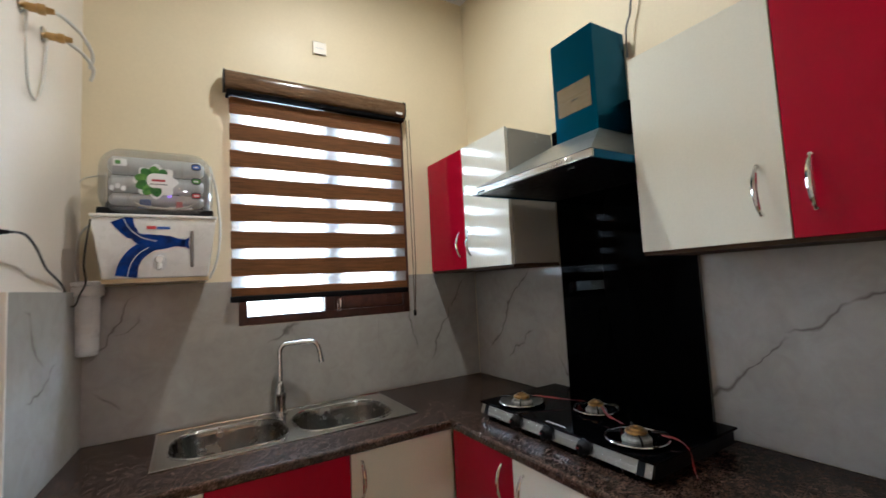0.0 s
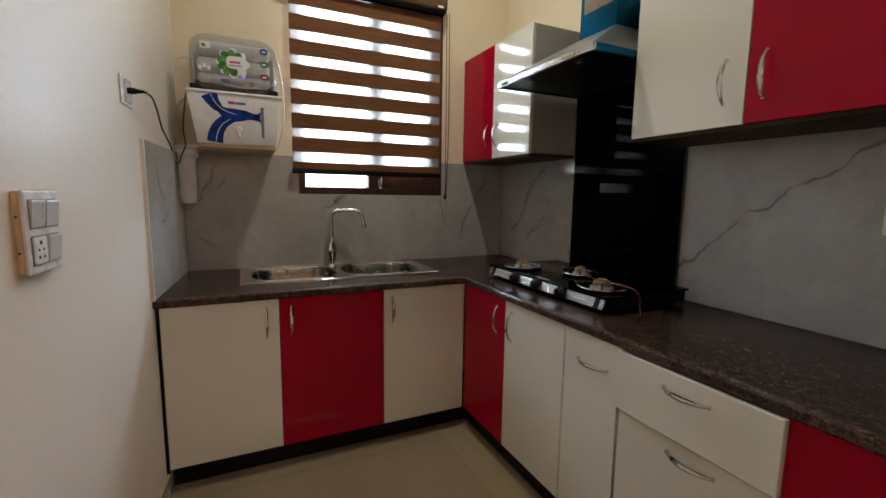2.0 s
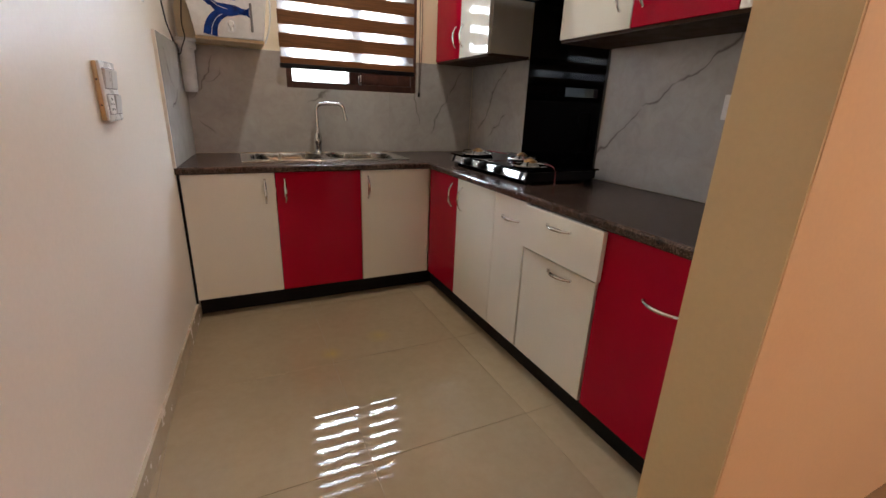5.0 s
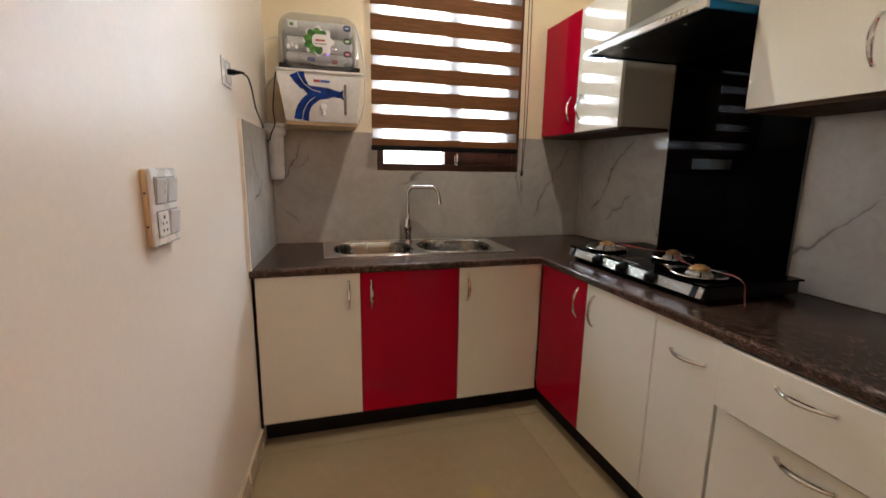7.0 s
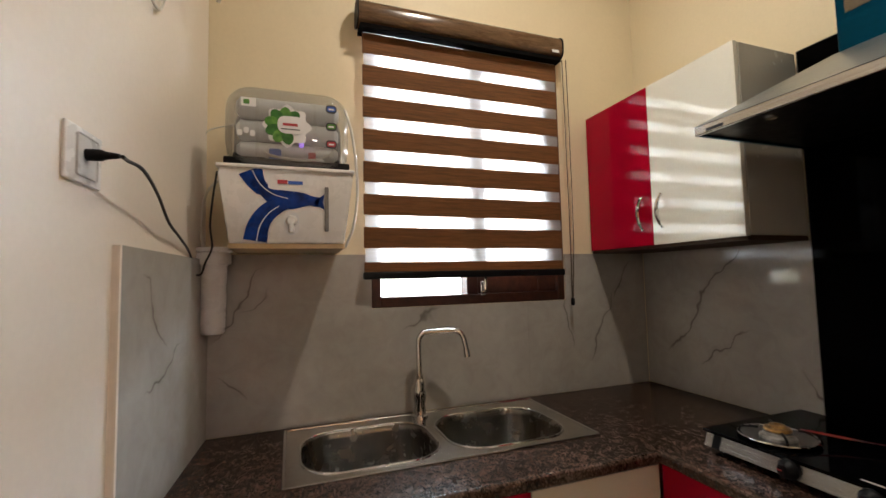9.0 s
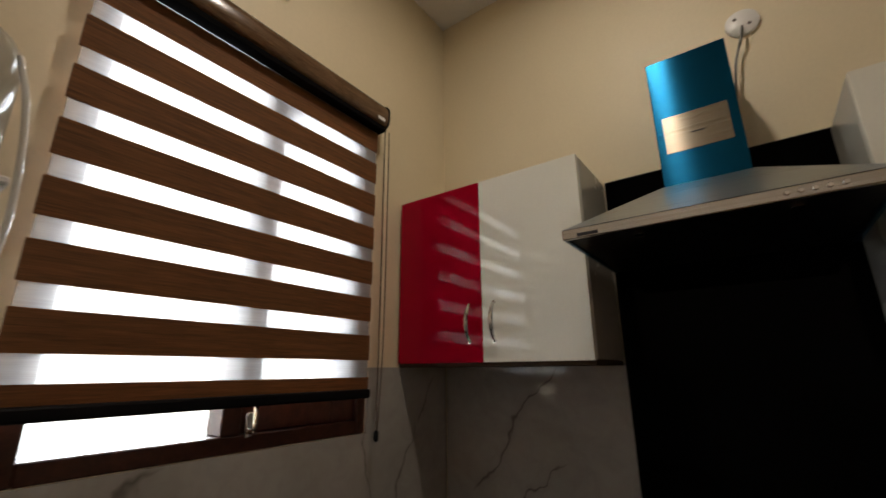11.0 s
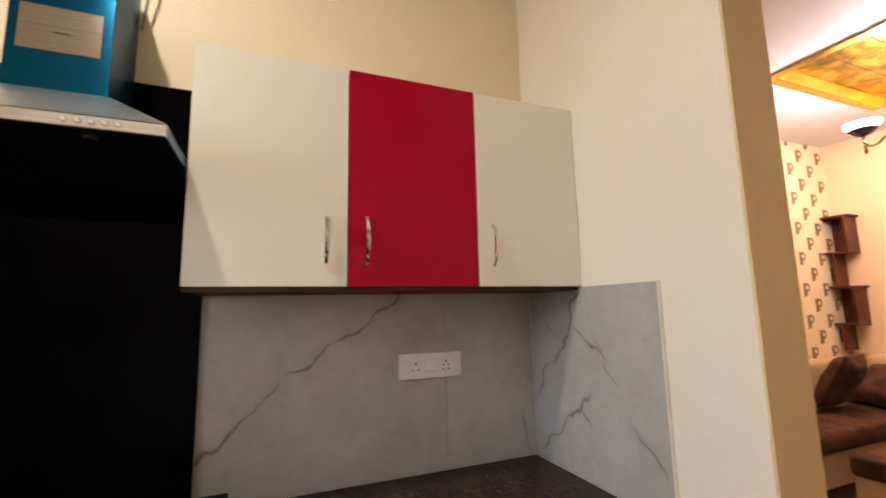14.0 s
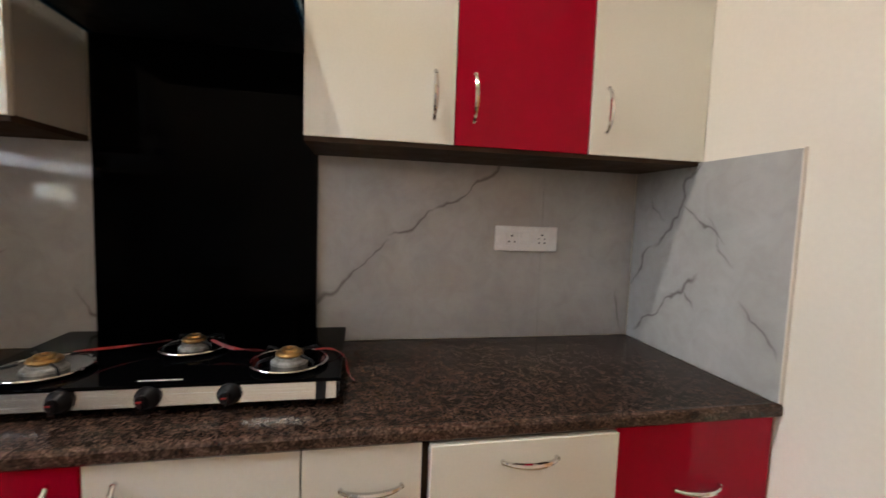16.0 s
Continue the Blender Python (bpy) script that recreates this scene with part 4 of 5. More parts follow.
def burner(x, y, r, wide):
    z = 0.8825
    b = part("burner", lathe([(r * 0.66, 0), (r * 0.64, 0.006), (r * 0.52, 0.010), (r * 0.50, 0.016), (r * 0.40, 0.018)], (x, y, z + 0.003)), CASTGREY, hob, "grey cast burner", True)
    part("burner_cap", lathe([(r * 0.46, 0), (r * 0.50, 0.004), (r * 0.46, 0.009), (r * 0.30, 0.011), (r * 0.28, 0.016), (r * 0.14, 0.018), (r * 0.10, 0.010)], (x, y, z + 0.0215)), BRASSBURN, b, "brass burner cap", True)
    n = 28
    part("drip_pan", lathe([(r * 1.02, 0.0), (r * 1.28, 0.001), (r * 1.36, 0.006), (r * 1.28, 0.009), (r * 1.0, 0.004), (r * 0.7, 0.003)], (x, y, z + 0.0003), sides=n), DRIPSTEEL, b, "polished drip pan", True)
    for k in range(4):
        a = math.pi / 4 + k * math.pi / 2
        c, s = math.cos(a), math.sin(a)
        pts = [(x + c * r * 1.34, y + s * r * 1.34, z + 0.006), (x + c * r * 1.32, y + s * r * 1.32, z + 0.018), (x + c * r * 1.18, y + s * r * 1.18, z + 0.025), (x + c * r * 0.66, y + s * r * 0.66, z + 0.026)]
        part("pan_support", tube(curve(pts, 4), 0.0032, 7), BLACKPLASTIC, b, "black enamelled prong", True)
    ring = [(x + r * 1.35 * math.cos(2 * math.pi * k / 24), y + r * 1.35 * math.sin(2 * math.pi * k / 24), z + 0.0085) for k in range(25)]
    part("support_ring", tube(ring, 0.0034, 8, cap=False), CHROME, b, "", True)


burner(2.400, 2.268, 0.064, 1)
burner(2.530, 2.519, 0.056, 1)
burner(2.400, 2.768, 0.064, 1)


def strip(points, wide, name="packing_ribbon"):
    p = [Vector(q) for q in points]
    bm = bmesh.new()
    rings = []
    for k, a in enumerate(p):
        d = (p[min(k + 1, len(p) - 1)] - p[max(k - 1, 0)]).normalized()
        n = d.cross(Vector((0, 0, 1)))
        n = (n if n.length > 0.25 else Vector((1, 0, 0))).normalized() * wide / 2
        n = Matrix.Rotation(1.1 * math.sin(k * 0.5), 3, d) @ n
        up = d.cross(n).normalized() * 0.0004
        rings.append([bm.verts.new(v) for v in (a - n - up, a + n - up, a + n + up, a - n + up)])
    for q, t in zip(rings, rings[1:]):
        for k in range(4):
            bm.faces.new((q[k], q[(k + 1) % 4], t[(k + 1) % 4], t[k]))
    bm.faces.new(rings[0][::-1])
    bm.faces.new(rings[-1])
    return part(name, bm, RIBBONRED, hob, "red plastic packing ribbon")


strip(curve([(2.43, 2.73, 0.915), (2.49, 2.67, 0.905), (2.53, 2.61, 0.902), (2.540, 2.575, 0.905)], 4), 0.006)
strip(curve([(2.50, 2.47, 0.915), (2.47, 2.42, 0.903), (2.45, 2.37, 0.902), (2.43, 2.33, 0.906)], 4), 0.008)
strip(curve([(2.44, 2.215, 0.902), (2.45, 2.180, 0.900), (2.452, 2.152, 0.888), (2.45, 2.139, 0.872), (2.447, 2.135, 0.850), (2.440, 2.126, 0.829), (2.425, 2.112, 0.8225)], 4), 0.005)
part("maker_print", box(2.318, 2.324, 2.470, 2.555, 0.8826, 0.8829), SWITCHGREY, hob)

# ---- sink and tap ----
sink = thing("sink", (1.64, 3.33, 0.82), "double-bowl stainless steel sink set into the worktop", "sink")


def bowl(cx0, cx1, cy0, cy1):
    """A pressed bowl: rounded outlines stacked down to the base."""
    steps = [(0.0, 0.823, 0.112), (0.006, 0.818, 0.110), (0.010, 0.80, 0.108), (0.016, 0.69, 0.104), (0.030, 0.668, 0.096), (0.07, 0.663, 0.08)]
    bm = bmesh.new()
    rings = [[bm.verts.new((x, y, z)) for x, y in rounded(cx0 + i, cx1 - i, cy0 + i, cy1 - i, r, 9)] for i, z, r in steps]
    n = len(rings[0])
    for a, b in zip(rings, rings[1:]):
        for k in range(n):
            bm.faces.new((a[k], a[(k + 1) % n], b[(k + 1) % n], b[k]))
    bm.faces.new(rings[-1])
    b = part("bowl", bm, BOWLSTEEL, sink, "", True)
    part("drain", lathe([(0.040, 0), (0.040, 0.003), (0.030, 0.004), (0.026, 0.001)], ((cx0 + cx1) / 2, (cy0 + cy1) / 2, 0.6635)), CHROME, b, "", True)


B1, B2 = (1.215, 1.618, 3.150, 3.478), (1.648, 2.052, 3.150, 3.478)
bowl(*B1)
bowl(*B2)
bm = bmesh.new()
# the flat deck, ringed round both bowls
mid = (B1[1] + B2[0]) / 2
for (x0, x1), bb in (((SX0, mid), B1), ((mid, SX1), B2)):
    inner = rounded(*bb, 0.112, 9)
    cx, cy = (bb[0] + bb[1]) / 2, (bb[2] + bb[3]) / 2
    pts = []
    for x, y in inner:
        dx, dy = x - cx, y - cy
        s = min(((x1 - cx) if dx > 0 else (cx - x0)) / max(abs(dx), 1e-6), ((SY1 - cy) if dy > 0 else (cy - SY0)) / max(abs(dy), 1e-6))
        pts.append((cx + dx * s, cy + dy * s))
    a = [bm.verts.new((x, y, 0.823)) for x, y in inner]
    b = [bm.verts.new((x, y, 0.823)) for x, y in pts]
    n = len(a)
    for k in range(n):
        bm.faces.new((a[k], a[(k + 1) % n], b[(k + 1) % n], b[k]))
    for px, py in ((x0, SY0), (x1, SY0), (x0, SY1), (x1, SY1)):
        near = sorted(range(n), key=lambda q: (pts[q][0] - px) ** 2 + (pts[q][1] - py) ** 2)
        k0 = [q for q in near if abs(pts[q][0] - px) < 1e-4][0:1] or near[:1]
        k1 = [q for q in near if abs(pts[q][1] - py) < 1e-4][0:1] or near[1:2]
        c = bm.verts.new((px, py, 0.823))
        if k0[0] != k1[0]:
            bm.faces.new((b[k0[0]], c, b[k1[0]]))
part("deck", bm, SINKSTEEL, sink, "flat satin steel rim")
bm = bmesh.new()
for a in ((SX0 - 0.003, SX1 + 0.003, SY0 - 0.003, SY0 + 0.003), (SX0 - 0.003, SX1 + 0.003, SY1 - 0.003, SY1 + 0.003), (SX0 - 0.003, SX0 + 0.005, SY0 + 0.003, SY1 - 0.003), (SX1 - 0.005, SX1 + 0.003, SY0 + 0.003, SY1 - 0.003)):
    box(*a, 0.8202, 0.8252, 0.0012, bm)
part("rim_edge", bm, CHROME, sink, "bright rolled rim edge")
for bb in (B1, B2):
    ring = [(x, y, 0.8235) for x, y in rounded(*bb, 0.112, 9)]
    part("bowl_lip", tube([*ring, ring[0]], 0.0032, 6, cap=False), CHROME, sink, "bright pressed lip of the bowl", True)

tap = thing("tap", (1.633, 3.508, 0.823), "chrome swan-neck kitchen tap behind the sink", "tap")
part("base", lathe([(0.030, 0), (0.030, 0.006), (0.023, 0.010), (0.021, 0.045), (0.026, 0.070), (0.026, 0.100), (0.018, 0.125), (0.012, 0.135)], (1.633, 3.508, 0.823)), CHROME, tap, "", True)
neck = [(1.633, 3.508, 0.95), (1.633, 3.508, 1.08), (1.636, 3.507, 1.106), (1.648, 3.503, 1.122), (1.668, 3.498, 1.127), (1.75, 3.475, 1.129), (1.775, 3.468, 1.125), (1.79, 3.464, 1.110), (1.797, 3.462, 1.09), (1.804, 3.460, 1.052)]
part("spout", tube(curve(neck, 4), 0.0105, 12), CHROME, tap, "swivelling chrome spout", True)
part("aerator", tube([(1.8025, 3.4605, 1.060), (1.806, 3.459, 1.032)], 0.0125, 12), CHROME, tap, "", True)
part("lever", tube(curve([(1.633, 3.484, 0.912), (1.632, 3.470, 0.925), (1.630, 3.463, 0.950), (1.629, 3.460, 0.985)], 4), [0.009] * 5 + [0.007] * 5 + [0.005] * 3, 8), CHROME, tap, "", True)

# ---- water purifier ----
ro = thing("water_purifier", (1.18, 3.45, 1.44), "wall-hung white water purifier with a clear domed cover", "water purifier")
PF, PB = 3.320, 3.584
bm = prism([(1.020, 1.440), (1.345, 1.440), (1.372, 1.640), (1.372, 1.662), (0.990, 1.662), (0.990, 1.640)], PF, PB, 1)
bmesh.ops.bevel(bm, geom=bm.edges[:], offset=0.006, segments=2, affect="EDGES", profile=0.5)
tank = part("tank", bm, WHITEPLASTIC, ro, "white plastic water tank", True)
part("tank_lip", box(0.984, 1.378, PF - 0.006, PB - 0.002, 1.660, 1.672, 0.003), WHITEPLASTIC, ro)
part("bottom_tray", prism([(1.018, 1.425), (1.347, 1.425), (1.347, 1.4395), (1.018, 1.4395)], PF + 0.01, PB, 1), YELLOWED, ro, "cream lower edge")
p0, p1 = PF - 0.0016, PF - 0.0004


def print_on(name, bm, mat, parent, label=""):
    return part(name, bm, mat, parent, label)



def flat(points, n=5):
    return [(v.x, v.y) for v in curve([(a, b, 0) for a, b in points], n)]


line = flat([(1.075, 1.655), (1.095, 1.615), (1.130, 1.582), (1.175, 1.570), (1.225, 1.572), (1.270, 1.566)])
w = [0.068 - 0.004 * min(k, 6) if k < 8 else 0.030 + 0.026 * math.sin(math.pi * min(1, max(0, (k - 8) / 14))) for k in range(len(line))]
print_on("ribbon_print", ribbon(line, w, p0, p1), BLUEPRINT, tank, "dark blue ribbon print")
line = flat([(1.090, 1.446), (1.098, 1.490), (1.120, 1.528), (1.155, 1.555), (1.185, 1.566)])
print_on("ribbon_print", ribbon(line, [0.066 - 0.0013 * k for k in range(len(line))], p0 - 0.0006, p1, 1), BLUEPRINT, tank, "dark blue ribbon print")
for line in (flat([(1.081, 1.655), (1.102, 1.615), (1.138, 1.586), (1.180, 1.574)]), flat([(1.094, 1.446), (1.103, 1.490), (1.126, 1.528), (1.155, 1.550)])):
    print_on("streak_print", ribbon(line, [0.0022] * len(line), p0 - 0.0014, p0 - 0.0008), PAPER, tank, "fine white streak on the ribbon")
print_on("fish_tail_print", prism([(1.250, 1.566), (1.286, 1.592), (1.281, 1.567), (1.286, 1.542)], p0, p1, 1), BLUEPRINT, tank)
print_on("grip_bar", box(1.286, 1.298, PF - 0.006, PF - 0.0002, 1.476, 1.614, 0.002), GREYBAR, tank, "grey vertical grip bar")
print_on("name_print", box(1.150, 1.178, p0, p1, 1.618, 1.630), INKRED, tank)
print_on("name_print", box(1.180, 1.222, p0, p1, 1.618, 1.628), INKBLUE, tank)
bm = lathe([(0.016, 0), (0.016, 0.020), (0.011, 0.026)], (1.190, PF, 1.505), (0, -1, 0), 14)
tube([(1.190, PF - 0.016, 1.505), (1.190, PF - 0.022, 1.470)], 0.008, 10, bm)
part("dispenser_tap", bm, WHITEPLASTIC, tank, "small white dispenser tap", True)
part("tap_recess", prism(rounded(1.168, 1.212, 1.465, 1.535, 0.02, 4), PF - 0.0012, PF - 0.0002, 1), FILTERWHITE, tank)

# inside the cover: three cartridges, a pump and dark fittings
for k, (z, r) in enumerate(((1.864, 0.033), (1.797, 0.032), (1.738, 0.026))):
    y = 3.385 + 0.01 * k
    c = part("cartridge", lathe([(r * 0.5, 0), (r, 0.012), (r, 0.290), (r * 0.5, 0.305)], (1.030, y, z), (1, 0, 0), 16), FILTERWHITE, ro, "white filter cartridge", True)
    for x in (1.085, 1.255):
        part("cartridge_band", lathe([(r + 0.001, 0), (r + 0.001, 0.010)], (x, y, z), (1, 0, 0), 16), SWITCHGREY, c)
part("pump", lathe([(0.028, 0), (0.030, 0.02), (0.030, 0.09), (0.02, 0.10)], (1.02, 3.42, 1.704), (1, 0, 0), 14), BLACKPLASTIC, ro, "black booster pump", True)
part("pump", lathe([(0.018, 0), (0.024, 0.01), (0.024, 0.07), (0.015, 0.08)], (1.215, 3.40, 1.700), (1, 0, 0), 14), FILTERWHITE, ro, "", True)
part("backplate", prism(rounded(1.004, 1.362, 1.674, 1.925, 0.06, 6), PB - 0.02, PB, 1), GREYBAR, ro, "grey back plate")
for x, z, r, l in ((1.10, 1.772, 0.010, 0.16), (1.07, 1.832, 0.009, 0.22), (1.04, 1.712, 0.020, 0.06), (1.29, 1.715, 0.022, 0.05)):
    part("pipe_elbow", lathe([(r * 0.7, 0), (r, 0.006), (r, l - 0.006), (r * 0.7, l)], (x, 3.42, z), (1, 0, 0), 10), BLACKPLASTIC, ro, "dark pipe fitting", True)
part("solenoid_valve", box(1.125, 1.160, 3.352, 3.392, 1.690, 1.735, 0.004), INKBLUE, ro, "blue valve coil")
part("valve_label", box(1.240, 1.262, 3.352, 3.375, 1.700, 1.730, 0.002), INKRED, ro, "red valve label")
part("fittings_shelf", box(1.000, 1.366, 3.345, PB - 0.022, 1.6725, 1.700, 0.003), BLACKPLASTIC, ro)

# the clear domed cover
bm = bmesh.new()
steps = [(PB - 0.012, 0.0, 0.075), (3.42, 0.0, 0.075), (3.352, 0.006, 0.072), (3.326, 0.020, 0.065), (3.319, 0.040, 0.05)]
rings = []
for y, i, r in steps:
    rings.append([bm.verts.new((x, y, z)) for x, z in rounded(0.998 + i, 1.368 - i, 1.6725 + i * 0.6, 1.925 - i, r, 6)])
n = len(rings[0])
for a, b in zip(rings, rings[1:]):
    for k in range(n):
        bm.faces.new((a[k], a[(k + 1) % n], b[(k + 1) % n], b[k]))
bm.faces.new(rings[-1])
cover = part("cover", bm, COVER, ro, "clear domed plastic cover", True)
f0, f1 = 3.3172, 3.3184
print_on("leaf_halo", prism([(1.178 + (0.064 + 0.007 * math.cos(8 * q)) * math.cos(q), 1.796 + (0.060 + 0.007 * math.cos(8 * q)) * math.sin(q)) for q in (2 * math.pi * k / 48 for k in range(48))], f1 - 0.0006, f1, 1), PAPER, cover, "white edge round the leaf print")
for k in range(7):
    a = radians(52 + 38 * k)
    cx, cz = 1.172 + 0.036 * math.cos(a), 1.796 + 0.034 * math.sin(a)
    print_on("leaf_print", prism([(cx + 0.025 * math.cos(a + q) * s, cz + 0.025 * math.sin(a + q) * s) for q, s in ((0, 1), (0.5, 0.88), (1.0, 0.76), (1.57, 0.70), (2.4, 0.72), (3.14, 0.8), (3.9, 0.72), (4.71, 0.70), (5.3, 0.76), (5.8, 0.88))], f0 - 0.0002 * k, f1 - 0.0007, 1), LEAFGREEN if k % 2 else LEAFDARK, cover, "printed green leaf")
print_on("badge_print", prism(rounded(1.150, 1.228, 1.772, 1.826, 0.022, 5), f0 - 0.0022, f1, 1), PAPER, cover, "white oval sticker")
print_on("badge_text", box(1.165, 1.207, f0 - 0.0026, f0 - 0.0022, 1.796, 1.804), INKRED, cover)
print_on("badge_text", box(1.160, 1.214, f0 - 0.0026, f0 - 0.0022, 1.784, 1.787), INKDARK, cover)
for z, mat in ((1.862, INKBLUE), (1.806, LEAFGREEN), (1.750, INKRED)):
    s = print_on("side_sticker", prism(rounded(1.290, 1.324, z - 0.013, z + 0.013, 0.011, 4), f0, f1, 1), INKDARK, cover)
    print_on("side_mark", prism(rounded(1.294, 1.320, z - 0.008, z + 0.008, 0.006, 3), f0 - 0.0006, f0 - 0.0001, 1), mat, cover)
    print_on("side_mark", box(1.299, 1.315, f0 - 0.0010, f0 - 0.0007, z - 0.003, z + 0.002), PAPER, cover)
print_on("side_sticker", box(1.050, 1.090, f0, f1, 1.846, 1.872), PAPER, cover)
print_on("side_mark", box(1.056, 1.072, f0 - 0.0006, f0, 1.852, 1.866), LEAFGREEN, cover)
for k in range(3):
    print_on("side_sticker", prism(rounded(1.040 + 0.017 * k, 1.054 + 0.017 * k, 1.756 + 0.008 * (k == 1), 1.774 + 0.008 * (k == 1), 0.005, 3), f0, f1, 1), PAPER, cover)
part("indicator", box(1.212, 1.226, 3.355, 3.366, 1.746, 1.760, 0.003), VIOLETLED, ro, "small violet indicator light")
part("drain_tube", tube(curve([(1.355, 3.36, 1.88), (1.372, 3.335, 1.80), (1.384, 3.330, 1.70), (1.388, 3.330, 1.60), (1.376, 3.335, 1.50), (1.352, 3.36, 1.432)], 6), 0.0045, 8), TUBE, ro, "milky plastic tube down the side", True)
part("front_tube", tube(curve([(1.11, 3.345, 1.72), (1.14, 3.335, 1.705), (1.22, 3.333, 1.698), (1.29, 3.335, 1.712), (1.325, 3.34, 1.76)], 6), 0.004, 8), TUBE, ro, "", True)

# ---- pre-filter in the corner ----
pf = thing("filter_housing", (0.955, 3.50, 1.17), "white pre-filter housing hung in the corner", "water filter")
part("bowl", lathe([(0.028, 0), (0.034, 0.006), (0.036, 0.02), (0.040, 0.215), (0.044, 0.22)], (0.955, 3.505, 1.165), sides=24), WHITEPLASTIC, pf, "", True)
part("cap", lathe([(0.049, 0), (0.052, 0.006), (0.052, 0.030), (0.048, 0.036), (0.056, 0.040), (0.056, 0.052), (0.030, 0.056)], (0.955, 3.505, 1.3855), sides=24), WHITEPLASTIC, pf, "ribbed white screw cap", True)
part("bracket", box(0.93, 0.98, 3.555, 3.584, 1.39, 1.44, 0.002), WHITEPLASTIC, pf)

tubes = thing("water_tubes", (0.90, 3.55, 1.44), "thin milky water tubes along the wall", "tubing")
part("tube", tube(curve([(0.925, 3.50, 1.44), (0.912, 3.53, 1.52), (0.925, 3.54, 1.62), (0.97, 3.52, 1.668), (1.01, 3.50, 1.68)], 7), 0.004, 8), TUBE, tubes, "", True)
part("tube", tube(curve([(1.005, 3.54, 1.86), (0.96, 3.56, 1.855), (0.925, 3.565, 1.84), (0.912, 3.568, 1.80), (0.912, 3.57, 1.60), (0.915, 3.57, 1.44)], 7), 0.0025, 8), TUBE, tubes, "", True)

# brass outlets with a loop of tube on the west wall
for y, z in ((3.00, 2.200), (3.165, 2.205)):
    o = thing("pipe_outlet", (west(y), y, z), "brass water outlet with a chrome collar on the wall", "pipe outlet", "brass outlets")
    x = west(y)
    part("collar", lathe([(0.027, 0), (0.026, 0.004), (0.015, 0.009)], (x, y, z), (1, 0, 0)), CHROME, o, "chrome collar", True)
    part("nipple", lathe([(0.012, 0), (0.012, 0.03), (0.015, 0.032), (0.015, 0.048), (0.010, 0.05), (0.008, 0.068)], (x + 0.004, y, z), (1, 0, 0), 10), BRASS, o, "", True)
loop = thing("loop_tube", (0.95, 3.08, 2.0), "clear looped water tube between the brass outlets", "tubing")
x = 0.93
part("tube", tube(curve([(x + 0.01, 3.165, 2.205), (x + 0.05, 3.22, 2.19), (x + 0.07, 3.27, 2.165), (x + 0.06, 3.29, 2.13)], 7), 0.006, 8), TUBE, loop, "", True)
part("tube", tube(curve([(x, 3.00, 2.200), (x + 0.02, 3.08, 2.235), (x + 0.05, 3.18, 2.24), (x + 0.07, 3.25, 2.21), (x + 0.06, 3.28, 2.17)], 7), 0.006, 8), TUBE, loop, "", True)
part("tube", tube(curve([(west(3.0) + 0.012, 3.00, 2.19), (west(3.0) + 0.014, 2.995, 2.08), (west(3.0) + 0.014, 3.02, 1.985), (west(3.0) + 0.014, 3.07, 1.965), (west(3.0) + 0.014, 3.12, 1.99), (west(3.1) + 0.014, 3.150, 2.08), (west(3.1) + 0.014, 3.163, 2.195)], 7), 0.004, 8), TUBE, loop, "", True)

# ---- outlets and switches ----


def turned(place, y):
    """A pose on the leaning west wall: local x runs along the wall, local z up, local -y into the room."""
    ang = math.degrees(math.atan(0.062))
    return Matrix.Translation(place) @ Matrix.Rotation(radians(90 - ang), 4, "Z")


def local_thing(name, m, label, category, group=""):
    ob = new(name)
    ob.matrix_world = m
    return tagged(ob, label, category, group)


def lpart(name, bm, mat, parent, label="", smooth=False):
    ob = new(name, finish(bm, name, mat, smooth))
    ob.parent = parent
    return tagged(ob, label)


sw = local_thing("switchboard", turned((west(2.172), 2.172, 1.143), 2.172), "white switchboard with three rockers and a socket on a tan box", "switch")
bx = lpart("back_box", box(-0.064, 0.064, -0.011, 0.0, -0.077, 0.077, 0.003, seg=2), YELLOWED, sw, "tan plastic back box")
for z in (0.030, -0.036):
    lpart("screw_hole", lathe([(0.0025, 0), (0.0025, 0.0006)], (-0.064, -0.006, z), (-1, 0, 0), 8), INKDARK, bx)
lpart("plate", box(-0.066, 0.066, -0.019, -0.0112, -0.079, 0.079, 0.005, seg=2), WHITEPLASTIC, sw, "white cover plate")


def rocker(x, z):
    """A tilted rocker in its dark gap: the upper edge stands out, the lower is pressed in."""
    lpart("gap", box(x - 0.0265, x + 0.0265, -0.0196, -0.0192, z - 0.0275, z + 0.0275), GREYBAR, sw)
    bm = prism([(-0.0198, z - 0.025), (-0.0218, z - 0.025), (-0.0262, z + 0.022), (-0.0250, z + 0.025), (-0.0198, z + 0.025)], x - 0.0245, x + 0.0245, 0)
    lpart("rocker", bm, SWITCHGREY, sw, "grey tilted rocker switch")


rocker(-0.027, 0.034)
rocker(0.027, 0.034)
rocker(0.027, -0.034)
lpart("gap", box(-0.0535, -0.0005, -0.0196, -0.0192, -0.0615, -0.0065), GREYBAR, sw)
s = lpart("socket", box(-0.0515, -0.0025, -0.0225, -0.0198, -0.0595, -0.0085, 0.002), WHITEPLASTIC, sw)
for x, z, q in ((-0.027, -0.020, 0.0042), (-0.036, -0.033, 0.0026), (-0.018, -0.033, 0.0026), (-0.036, -0.047, 0.0032), (-0.018, -0.047, 0.0032)):
    lpart("pin_hole", lathe([(q, 0), (q, 0.0008)], (x, -0.0225, z), (0, -1, 0), 8), INKDARK, s)

